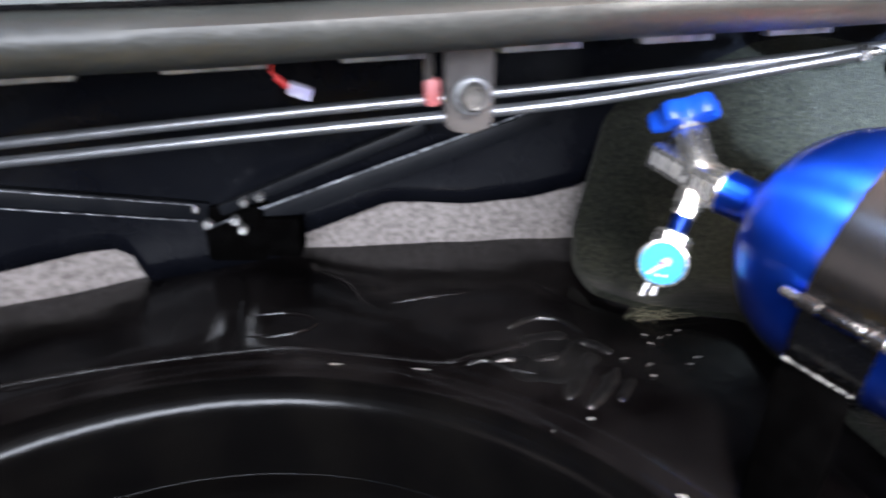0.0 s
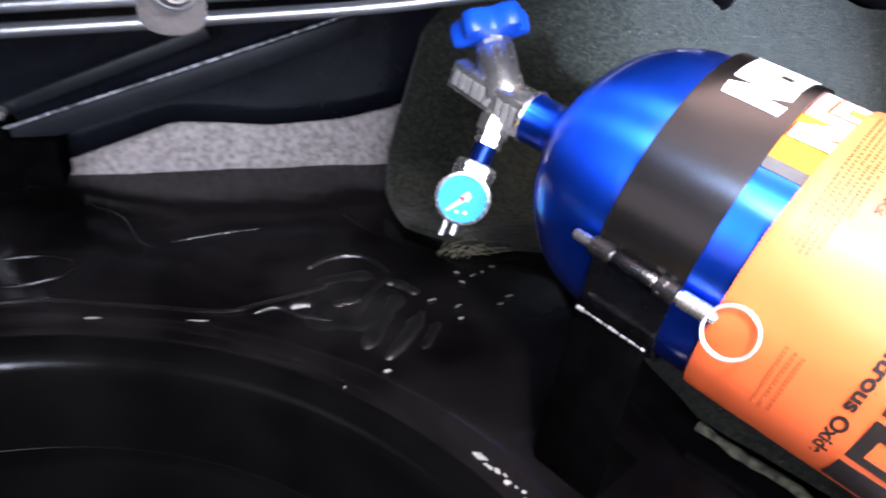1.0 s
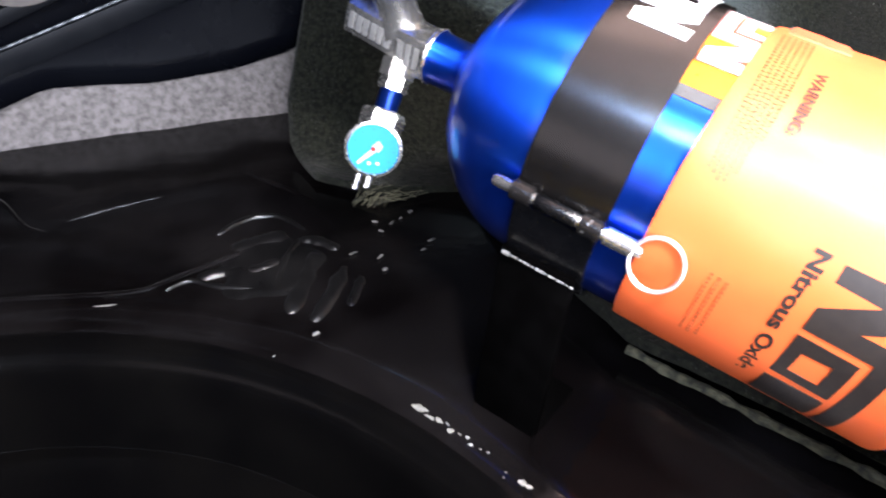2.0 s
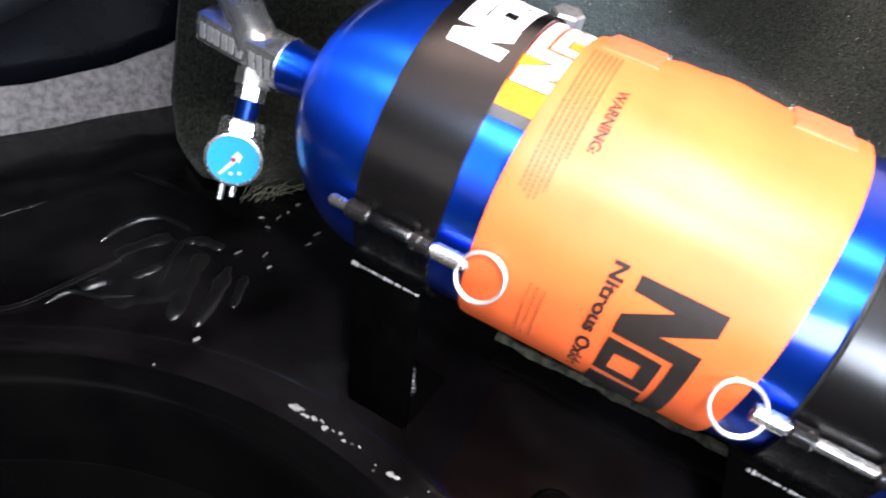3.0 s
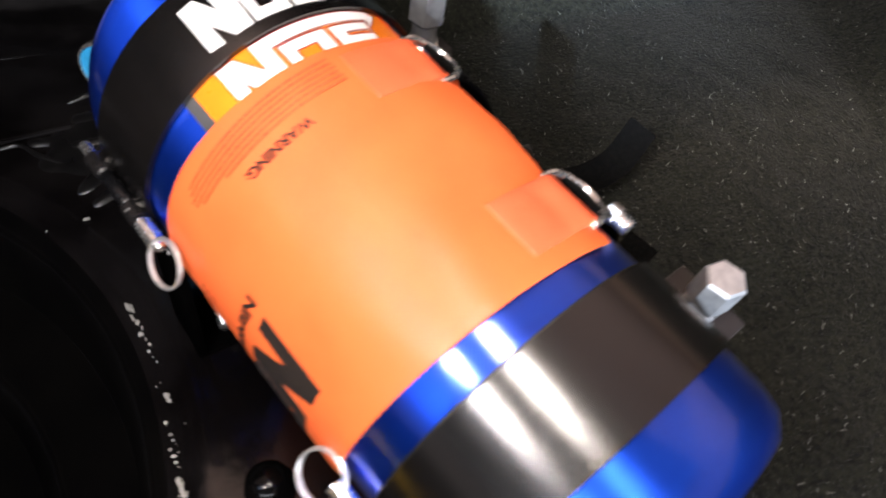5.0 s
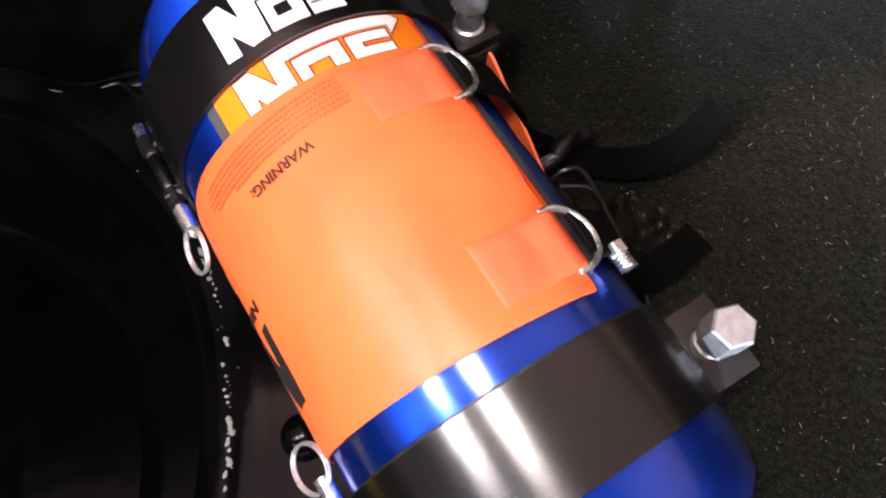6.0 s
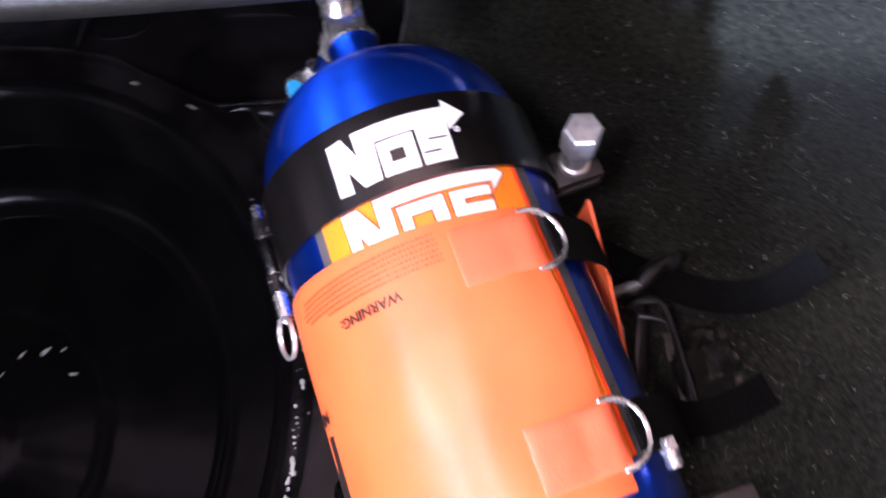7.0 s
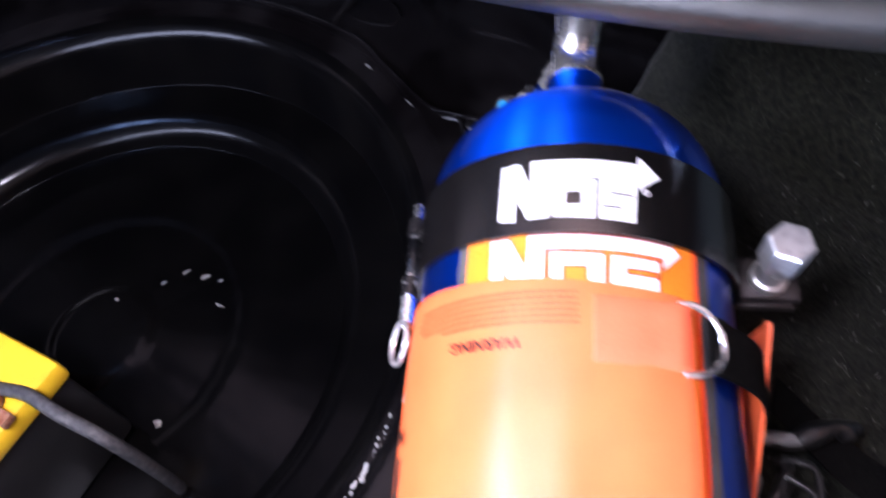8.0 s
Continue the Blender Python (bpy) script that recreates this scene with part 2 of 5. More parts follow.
def spline(points, n):
    """Points along a smooth line through the given ones."""
    P = [Vector(p) for p in points]
    P = [2 * P[0] - P[1]] + P + [2 * P[-1] - P[-2]]
    out = []
    k = len(P) - 3
    for i in range(n + 1):
        u = min(i / n * k, k - 1e-6)
        j = int(u)
        t = u - j
        a, b, c, d = P[j:j + 4]
        out.append(0.5 * (2 * b + (c - a) * t + (2 * a - 5 * b + 4 * c - d) * t * t + (3 * b - a - 3 * c + d) * t ** 3))
    return out


def tube(bm, pts, radius, sides=10, closed=False):
    n = len(pts)
    rings = []
    up = Vector((0, 0, 1))
    for i, p in enumerate(pts):
        q0, q1 = (pts[i - 1], pts[(i + 1) % n]) if closed else (pts[max(i - 1, 0)], pts[min(i + 1, n - 1)])
        d = (q1 - q0).normalized()
        s = d.cross(up)
        if s.length < 1e-3:
            s = d.cross(Vector((1, 0, 0)))
        s.normalize()
        w = s.cross(d).normalized()
        up = w
        r = radius[i] if isinstance(radius, (list, tuple)) else radius
        rings.append([bm.verts.new(p + r * (math.cos(k * 2 * math.pi / sides) * s + math.sin(k * 2 * math.pi / sides) * w)) for k in range(sides)])
    pairs = list(zip(rings, rings[1:])) + ([(rings[-1], rings[0])] if closed else [])
    for A, B in pairs:
        for k in range(sides):
            j = (k + 1) % sides
            bm.faces.new((A[k], A[j], B[j], B[k]))
    if not closed:
        bm.faces.new(rings[0])
        bm.faces.new(list(reversed(rings[-1])))
    return bm


def ribbon(bm, pts, sides, width, thick):
    """A flat strap along points; sides: its width direction at each."""
    rows = []
    n = len(pts)
    for i, p in enumerate(pts):
        d = (pts[min(i + 1, n - 1)] - pts[max(i - 1, 0)]).normalized()
        s = (sides[i] - sides[i].dot(d) * d).normalized()
        w = d.cross(s)
        rows.append([bm.verts.new(p + a * width / 2 * s + b * thick / 2 * w) for a, b in ((-1, -1), (1, -1), (1, 1), (-1, 1))])
    for A, B in zip(rows, rows[1:]):
        for k in range(4):
            j = (k + 1) % 4
            bm.faces.new((A[k], A[j], B[j], B[k]))
    bm.faces.new(rows[0])
    bm.faces.new(rows[-1])
    return bm


def on_round(phi, r, s):
    """A place by the bottle's axis: angle from the top, radius, length."""
    return Vector((r * math.cos(radians(phi)), r * math.sin(radians(phi)), s))


def patch(bm, p0, p1, s0, s1, r, thick, step=4.0, edge=None):
    """A curved sheet round the bottle, from angle p0 to p1 and length s0 to s1. edge(phi): shift of (start, radius)."""
    n = max(2, int(abs(p1 - p0) / step))
    rows = []
    for i in range(n + 1):
        p = p0 + (p1 - p0) * i / n
        ds, dr = edge(p) if edge else (0, 0)
        rows.append([bm.verts.new(on_round(p, r + dr + h, s)) for h, s in ((0, s0 + ds), (thick, s0 + ds), (thick, s1), (0, s1))])
    for A, B in zip(rows, rows[1:]):
        for k in range(4):
            j = (k + 1) % 4
            bm.faces.new((A[k], A[j], B[j], B[k]))
    bm.faces.new(rows[0])
    bm.faces.new(rows[-1])
    return bm


def inked(bm, outline, r, thick=0.0004, holes=(), step=0.004):
    """A flat printed shape bent round the bottle: outline in (phi, s)."""
    flat = bmesh.new()
    loops = []
    for loop in (outline, *holes):
        vs = [flat.verts.new((p * radians(1) * r, s, 0)) for p, s in loop]
        loops += [flat.edges.new((vs[i], vs[(i + 1) % len(vs)])) for i in range(len(vs))]
    bmesh.ops.triangle_fill(flat, edges=loops, use_beauty=True)
    lo, hi = min(v.co.x for v in flat.verts), max(v.co.x for v in flat.verts)
    k = lo + step
    while k < hi:
        bmesh.ops.bisect_plane(flat, geom=flat.verts[:] + flat.edges[:] + flat.faces[:], plane_co=(k, 0, 0), plane_no=(1, 0, 0))
        k += step
    ret = bmesh.ops.extrude_face_region(flat, geom=flat.faces[:])
    for v in ret["geom"]:
        if isinstance(v, bmesh.types.BMVert):
            v.co.z = thick
    idx = {v: bm.verts.new(on_round(math.degrees(v.co.x / r), r + v.co.z, v.co.y)) for v in flat.verts}
    for f in flat.faces:
        try:
            bm.faces.new([idx[v] for v in f.verts])
        except ValueError:
            pass
    flat.free()
    return bm


def lined(bm, outline, r, width, thick=0.0003):
    """A thin printed line along a closed outline in (phi, s)."""
    k = radians(1) * r
    for (p, a), (q, b) in zip(outline, outline[1:] + outline[:1]):
        d = Vector(((q - p) * k, b - a))
        n = max(1, int(abs(q - p) / 4))
        d = d.normalized() * width / 2
        ox, oy = -d.y / k, d.x
        for i in range(n):
            ends = [(p + (q - p) * j / n + m * d.x / k, a + (b - a) * j / n + m * d.y) for j, m in ((i, -1), (i + 1, 1))]
            (p0, a0), (p1, a1) = ends
            vs = [bm.verts.new(on_round(x, r + thick, y)) for x, y in ((p0 - ox, a0 - oy), (p1 - ox, a1 - oy), (p1 + ox, a1 + oy), (p0 + ox, a0 + oy))]
            bm.faces.new(vs)
    return bm


def lettering(bm, words, phi, s, height, r, thick=0.0004, span=40.0, bold=0.0):
    """Words bent round the bottle over span degrees, read towards growing angle, tops towards the base."""
    cu = bpy.data.curves.new("letters", "FONT")
    cu.body, cu.size, cu.offset = words, height * 1.4, bold
    ob = bpy.data.objects.new("letters", cu)
    scene.collection.objects.link(ob)
    me = ob.to_mesh()
    flat = bmesh.new()
    flat.from_mesh(me)
    ob.to_mesh_clear()
    bpy.data.objects.remove(ob)
    bpy.data.curves.remove(cu)
    idx = {}
    lo, hi = min(v.co.x for v in flat.verts), max(v.co.x for v in flat.verts)
    for v in flat.verts:
        idx[v] = bm.verts.new(on_round(phi + span * (v.co.x - lo) / (hi - lo), r + thick, s + v.co.y))
    for f in flat.faces:
        bm.faces.new([idx[v] for v in f.verts])
    flat.free()
    return bm


def sheet(bm, nx, ny, place):
    rows = [[bm.verts.new(place(i / nx, j / ny)) for i in range(nx + 1)] for j in range(ny + 1)]
    for j in range(ny):
        for i in range(nx):
            bm.faces.new((rows[j][i], rows[j][i + 1], rows[j + 1][i + 1], rows[j + 1][i]))
    return bm


def between(x, table):
    """Straight lines through a short table."""
    return float(np.interp(x, [t[0] for t in table], [t[1] for t in table]))


# ---------------------------------------------------------------- the car's boot: floor with spare-wheel well
WELL = Vector((-0.145, 0.205, 0))


def filleted(corners, n=7):
    """Rounds the corners of a profile: (x, z, radius of the rounding)."""
    out = [corners[0][:2]]
    for (ax, az, _), (bx, bz, q), (cx, cz, _) in zip(corners, corners[1:], corners[2:]):
        b = Vector((bx, bz))
        p, r = (Vector((ax, az)) - b).normalized(), (Vector((cx, cz)) - b).normalized()
        for k in range(n + 1):
            t = k / n
            out.append(tuple(b + q * ((1 - t) ** 2 * p + t ** 2 * r)))
    return out + [corners[-1][:2]]


SECTION = filleted([(0.0, -0.1280, 0), (0.054, -0.1290, 0.006), (0.064, -0.1325, 0.006), (0.148, -0.133, 0.006), (0.166, -0.129, 0.008), (0.276, -0.128, 0.001), (0.288, -0.098, 0.024), (0.352, -0.090, 0.001), (0.369, -0.008, 0.025),
                    (0.397, -0.004, 0.006), (0.410, 0.001, 0.006), (0.424, 0.0, 0.004), (2.0, 0.0, 0)])


def floor_height(r):
    return between(r, SECTION)


bm = bmesh.new()
inner = [r for r, z in SECTION if r < 0.43]
radii = sorted(set(round(r, 5) for r in inner + [0.03, 0.1, 0.2, 0.24])) + [0.424 + 0.012 * i for i in range(1, 26)] + [0.78, 0.9, 1.1, 1.3]
rings = []
for r in radii:
    ring = []
    for i in range(180):
        a = 2 * math.pi * i / 180
        x, y = WELL.x + r * math.cos(a), WELL.y + r * math.sin(a)
        z = floor_height(r)
        w = 1.0 if r > 0.43 else 0.25
        x, y = min(max(x, -0.995), 1.105), min(max(y, -0.435), 1.08)
        z += w * 0.0022 * noise.noise((x * 14, y * 14, 1)) + 0.0004 * noise.noise((x * 60, y * 60, 5))
        ring.append(bm.verts.new((x, y, z)) if r or not ring else ring[0])
    rings.append(ring)
for A, B in zip(rings, rings[1:]):
    for i in range(180):
        j = (i + 1) % 180
        f = [A[i], A[j], B[j], B[i]]
        f = [v for k, v in enumerate(f) if v not in f[:k]]
        bm.faces.new(f)
floor = part("floor", bm, FLOOR_PAINT)
floor.data.materials.append(WELL_PAINT)
for p in floor.data.polygons:
    if math.hypot(p.center.x - WELL.x, p.center.y - WELL.y) < 0.388:
        p.material_index = 1
tagged(floor, label="black glossy painted boot floor with round spare-wheel well", category="floor", kind="structure")

# back panel behind the floor, following the car's width
WALL = [(-1.0, 0.50), (-0.70, 0.58), (-0.469, 0.704), (-0.343, 0.773), (-0.181, 0.848), (-0.019, 0.865), (0.158, 0.880), (0.40, 0.93), (1.0, 1.05)]
LIP_LINE = [(-1.2, 0.03), (-0.6, 0.20), (-0.169, 0.330), (0.0, 0.384), (0.126, 0.423), (0.211, 0.456), (0.329, 0.505), (0.39, 0.538), (0.8, 0.76)]


def LIP(x):
    return sum(between(x + d, LIP_LINE) for d in (-0.06, -0.03, 0, 0.03, 0.06)) / 5


def wall_y(x):
    return between(x, WALL)


LOWER = [(-1.0, 0.06), (-0.46, 0.046), (-0.38, 0.050), (-0.345, 0.046), (-0.335, -0.004), (-0.20, -0.004), (-0.190, 0.018), (-0.065, 0.064), (-0.02, 0.062), (0.027, 0.058), (0.105, 0.064), (0.167, 0.078), (0.21, 0.11), (0.26, 0.16), (0.4, 0.20), (0.7, 0.22)]
bm = bmesh.new()
sheet(bm, 120, 12, lambda u, v: (lambda x: Vector((x, wall_y(x) - 0.012 - 0.05 * max(0, v - 0.55), (lambda lo: lo + (0.335 - lo) * v)(between(x, LOWER)))))(-0.95 + 1.55 * u))
back = part("wall_back", bm, PANEL_PAINT)
tagged(back, label="black painted sheet-metal bulkhead behind the boot", category="wall", kind="structure")
back.modifiers.new("thickness", "SOLIDIFY").thickness = 0.006

# light felt of the seat back showing through the gaps under the bulkhead
bm = bmesh.new()
sheet(bm, 60, 8, lambda u, v: (lambda x: Vector((x, wall_y(x) + 0.004 + 0.045 * v + 0.012 * math.sin(v * 3), -0.012 + 0.15 * v + 0.004 * noise.noise((x * 20, v * 5, 0)))))(-0.9 + 1.12 * u))
felt = part("wall_felt_lining", bm, FELT)
tagged(felt, label="light grey felt seat-back lining behind the bulkhead gap", category="lining", kind="structure")
felt.modifiers.new("thickness", "SOLIDIFY").thickness = 0.01

bm = bmesh.new()
roll = [Vector((x, wall_y(x) - 0.004, between(x, LOWER) - 0.003 + 0.0015 * noise.noise((x * 60, 3, 0)))) for x in [-0.165 + 0.34 * i / 90 for i in range(91)]]
tube(bm, roll, [0.0042 + 0.0022 * noise.noise((i * 0.7, 0, 5)) for i in range(91)], 7)
edge = part("trim_felt_edge", bm, FELT)
tagged(edge, label="frayed rolled edge of the grey felt lining", category="trim", kind="structure")

# carpet on the right, lying on the floor and rising over the wheel arch
EDGE = [(-0.4, 0.62), (0.20, 0.482), (0.302, 0.418), (0.441, 0.325), (0.55, 0.300), (0.66, 0.296), (0.69, 0.20), (0.72, 0.160), (0.78, 0.146), (0.81, 0.150), (0.90, 0.205), (1.1, 0.30)]


def carpet_z(x, y):
    base = 0.705 + (0.30 * (x - 0.22) if x > 0.22 else -0.75 * (x - 0.22))
    base -= 0.038 * min(1.0, max(0.0, (x - 0.27) / 0.15))
    d = max(0.0, y - base)
    e = max(0.0, x - 0.80)
    back_rise = 1.35 * d * d / (d + 0.035)
    side_rise = 1.5 * e * e / (e + 0.08)
    low = 0.012 + 0.018 * min(1.0, max(0.0, (x - 0.22) / 0.14))
    z = low + back_rise + side_rise
    return z + 0.006 * noise.noise((x * 7, y * 7, 2)) + 0.0015 * noise.noise((x * 40, y * 40, 3))


bm = bmesh.new()
grid = {}
NX, NY = 110, 150
for j in range(NY + 1):
    y = -0.40 + 1.45 * j / NY
    x0 = between(y, EDGE)
    for i in range(NX + 1):
        x = x0 + (1.12 - x0) * (i / NX) ** 1.15
        z = carpet_z(x, y)
        if i == 0:
            z = max(0.002, z - 0.006)
        grid[i, j] = bm.verts.new((x, y, z))
for j in range(NY):
    for i in range(NX):
        bm.faces.new((grid[i, j], grid[i + 1, j], grid[i + 1, j + 1], grid[i, j + 1]))
carpet = part("floor_carpet", bm, CARPET)
tagged(carpet, label="dark grey speckled boot carpet rising over the wheel arch", category="carpet", kind="structure")

bm = bmesh.new()
edge_pts = [Vector((between(y, EDGE) + 0.001, y, 0.012 + 0.002 * noise.noise((0, y * 40, 0)))) for y in [0.20 + 0.24 * i / 40 for i in range(41)]]
tube(bm, edge_pts, [0.0034 + 0.0028 * noise.noise((y.y * 90, 0, 7)) for y in edge_pts], 7)
edge = part("trim_carpet_edge", bm, TAN_EDGE)
tagged(edge, label="frayed tan cut edge of the boot carpet", category="trim", kind="structure")

# pale loose fibres in the carpet
rng = random.Random(4)
bm = bmesh.new()
for _ in range(6000):
    x, y = rng.uniform(0.33, 0.95), rng.uniform(0.05, 1.0)
    if x < between(y, EDGE) + 0.01:
        continue
    z = carpet_z(x, y) + 0.001
    big = rng.random() ** 2.2
    l, a, w = 0.0004 + 0.0030 * big, rng.uniform(0, 6.28), 0.00011 + 0.00015 * big
    d = Vector((math.cos(a), math.sin(a), rng.uniform(0.1, 0.9))) * l
    s = Vector((-math.sin(a), math.cos(a), 0)) * w
    p = Vector((x, y, z))
    vs = [bm.verts.new(q) for q in (p - s, p + s, p + d + s * 0.5, p + d - s * 0.5)]
    bm.faces.new(vs)
fibres = part("carpet_fibres", bm, FIBRE, smooth=False)
tagged(fibres, label="pale loose fibres and lint in the dark carpet", category="lint", kind="stuff")

# edge of the boot opening: rubber seal and grey body panel
bm = bmesh.new()
PROFILE = [(0.004, 0.312), (-0.003, 0.316), (-0.007, 0.325), (-0.006, 0.330), (0.000, 0.335), (0.010, 0.336), (0.014, 0.328), (0.012, 0.316)]
rows = []
for i in range(61):
    x = -0.95 + 1.65 * i / 60
    rows.append([bm.verts.new((x, LIP(x) + dy, z + 0.010 + 0.002 * noise.noise((x * 5, 0, 0)))) for dy, z in PROFILE])
for A, B in zip(rows, rows[1:]):
    for k in range(len(PROFILE)):
        j = (k + 1) % len(PROFILE)
        bm.faces.new((A[k], A[j], B[j], B[k]))
seal = part("trim_rubber_seal", bm, RUBBER)
tagged(seal, label="dark rubber weather seal along the boot opening", category="seal", kind="structure")

bm = bmesh.new()
PROFILE = [(0.008, 0.3380), (0.0, 0.3425), (0.010, 0.350), (0.05, 0.360), (0.10, 0.378), (0.30, 0.40), (0.30, 0.392), (0.10, 0.366), (0.05, 0.350), (0.016, 0.3400)]
rows = []
for i in range(61):
    x = -0.95 + 1.65 * i / 60
    rows.append([bm.verts.new((x, LIP(x) + dy, z + 0.010)) for dy, z in PROFILE])
for A, B in zip(rows, rows[1:]):
    for k in range(len(PROFILE)):
        j = (k + 1) % len(PROFILE)
        bm.faces.new((A[k], A[j], B[j], B[k]))
deck = part("wall_rear_deck", bm, BODY_GREY)
tagged(deck, label="grey painted body panel above the boot opening", category="body panel", kind="structure")

bm = bmesh.new()
sheet(bm, 40, 6, lambda u, v: (lambda x: Vector((x, LIP(x) + 0.014 + (wall_y(x) + 0.2 - LIP(x)) * v, 0.332 + 0.010 * v)))(-0.95 + 1.9 * u))
under = part("ceiling_deck_underside", bm, PANEL_PAINT)
tagged(under, label="black underside of the parcel shelf over the boot", category="panel", kind="structure")
under.modifiers.new("thickness", "SOLIDIFY").thickness = 0.003

# unseen boot lid added overhead as a reflector; lean and colour tuned for reflections
bm = bmesh.new()
sheet(bm, 16, 8, lambda u, v: Vector((-1.0 + 2.2 * u, 0.72 - 0.56 * v + 0.10 * (v - 0.5) ** 2, 0.47 + 0.80 * v)))
lid = part("ceiling_lid_reflector", bm, LID_REFLECTOR)
tagged(lid, label="unseen brown boot lid panel added as a reflector", category="boot lid", kind="structure")
lid.modifiers.new("thickness", "SOLIDIFY").thickness = 0.02

# plain walls that close the boot and the garage
for name, lo, hi, mat, label in (
        ("wall_boot_left", (-1.02, -0.45, -0.15), (-0.99, 1.0, 0.33), PANEL_PAINT, "plain black inner wall of the boot"),
        # unseen; its height is set to keep the rear lamps off the flat carpet
        ("wall_boot_rear", (-1.0, -0.46, -0.15), (1.1, -0.43, 0.30), PANEL_PAINT, "plain black rear panel, its height set to block low lamp light"),
        ("wall_boot_right", (1.10, -0.45, -0.02), (1.13, 1.1, 0.33), PANEL_PAINT, "plain black inner wall of the boot"),
        ("garage_floor", (-3.0, -3.5, -0.70), (3.0, 3.0, -0.66), GARAGE_FLOOR, "plain concrete garage floor"),
        ("ceiling", (-3.0, -3.5, 1.90), (3.0, 3.0, 1.95), GARAGE_WALL, "plain garage ceiling"),
        ("wall_garage_front", (-3.0, 2.95, -0.7), (3.0, 3.0, 1.9), GARAGE_WALL, "plain unseen garage wall"),
        ("wall_garage_rear", (-3.0, -3.5, -0.7), (3.0, -3.45, 1.9), GARAGE_WALL, "plain unseen garage wall"),
        # unseen wall kept pale so that the well's rim has something bright to reflect
        ("wall_garage_left", (-3.0, -3.5, -0.7), (-2.95, 3.0, 1.9), PALE_REFLECTOR, "unseen pale wall added as a reflector for the well's rim"),
        # unseen wall, set close and brown as a reflector for the black bands
        ("wall_garage_right", (1.80, -3.5, -0.7), (1.85, 3.0, 1.9), WARM_REFLECTOR, "plain unseen garage wall")):
    ob = part(name, box(bmesh.new(), lo, hi), mat, smooth=False)
    tagged(ob, label=label, category=name.split("_")[0], kind="structure")

# ---------------------------------------------------------------- the nitrous bottle
U = Vector((0.629, -0.764, -0.142)).normalized()
TOP = (Vector((0, 0, 1)) - U.z * U).normalized()
SIDE = U.cross(TOP)
AXIS = Matrix(((TOP.x, SIDE.x, U.x, 0.380), (TOP.y, SIDE.y, U.y, 0.371), (TOP.z, SIDE.z, U.z, 0.147), (0, 0, 0, 1)))
R = 0.0868

bottle = thing("nitrous_bottle", AXIS, "blue anodised aluminium nitrous bottle lying in two black brackets", "gas bottle")
bm = bmesh.new()
dome = [(R * math.sqrt(max(0, 1 - (k / 10) ** 2.15)), -0.150 - 0.082 * k / 10) for k in range(0, 11)]
pro = [(0, 0.176), (0.04, 0.178), (0.066, 0.181), (0.078, 0.1775), (0.084, 0.170), (R, 0.158), (R, 0.0), (R, -0.14)] + [(r, z) for r, z in dome if r > 0.024] + [(0.0225, -0.2310), (0.0205, -0.2325)]
lathe(bm, pro, 96)
part("body", bm, BLUE, bottle)
bm = bmesh.new()
lathe(bm, [(0.0150, -0.228), (0.0205, -0.2325), (0.0185, -0.236), (0.0172, -0.239), (0.0172, -0.2555), (0.0182, -0.2575), (0.012, -0.2575)], 40)
part("neck", bm, BLUE, bottle)
bm = bmesh.new()
lathe(bm, [(0.010, -0.257), (0.0186, -0.2575), (0.0192, -0.259), (0.0186, -0.2605), (0.010, -0.261)], 40)
part("neck_ring", bm, CHROME, bottle, "bright plated ring at the neck")

# label on the bottle, partly under the blanket
bm = patch(bmesh.new(), -46.6, 41.0, -0.104, 0.060, R, 0.0005)
lab = part("label", bm, LABEL_GREY, bottle, "printed label with grey border")
bm = patch(bmesh.new(), -41.0, 36.7, -0.104, 0.058, R + 0.0004, 0.0004)
part("label_field", bm, LABEL_ORANGE, lab, "amber field of the printed label")
RL2 = R + 0.0010
LABEL_SHAPES = (([(27.3, -0.1019), (20.6, -0.1016), (14.9, -0.0856), (14.7, -0.1020), (-31.0, -0.1020), (-33.9, -0.0985), (-27.1, -0.0885), (-27.3, -0.0944), (9.2, -0.0944), (9.4, -0.0700), (17.5, -0.0700), (22.3, -0.0858), (22.3, -0.0700), (27.0, -0.0700)], []),
                ([(7.8, -0.0932), (-8.7, -0.0929), (-8.6, -0.0700), (7.8, -0.0700)], [[(3.6, -0.0858), (3.6, -0.0730), (-3.4, -0.0730), (-3.4, -0.0858)]]),
                ([(-10.4, -0.0926), (-26.0, -0.0929), (-25.2, -0.0700), (-9.9, -0.0700)], [[(-15.3, -0.0864), (-15.3, -0.0840), (-25.0, -0.0840), (-25.0, -0.0866)]]))
bm = bmesh.new()
for o, h in LABEL_SHAPES:
    inked(bm, o, RL2, 0.0004, h)
part("label_emblem", bm, WHITE_INK, lab, "white emblem blocks and arrow")
bm = bmesh.new()
for o, h in LABEL_SHAPES:
    for loop in (o, *h):
        lined(bm, loop, RL2, 0.0009 if o is not LABEL_SHAPES[0][0] else 0.0006, 0.0007)
part("label_outline", bm, RED_INK, lab, "thin dark red outline of the emblem", smooth=False)
bm = patch(bmesh.new(), -38.9, -41.0, -0.104, 0.058, R + 0.0005, 0.0005)
part("label_stripe", bm, LABEL_RED, lab, "narrow orange-red stripe along the label's edge")

# valve with handwheel, and pressure gauge
bm = box(bmesh.new(), (-0.0135, -0.0140, -0.284), (0.0140, 0.0140, -0.2605), 0.0025)
valve = part("valve_body", bm, NICKEL, bottle, "nickel-plated valve block")
bm = box(bmesh.new(), (-0.0085, -0.0115, -0.326), (0.0125, 0.0120, -0.2835), 0.0022, Matrix.Translation((0, 0, -0.28)) @ Matrix.Rotation(radians(-5), 4, "Y") @ Matrix.Translation((0, 0, 0.28)))
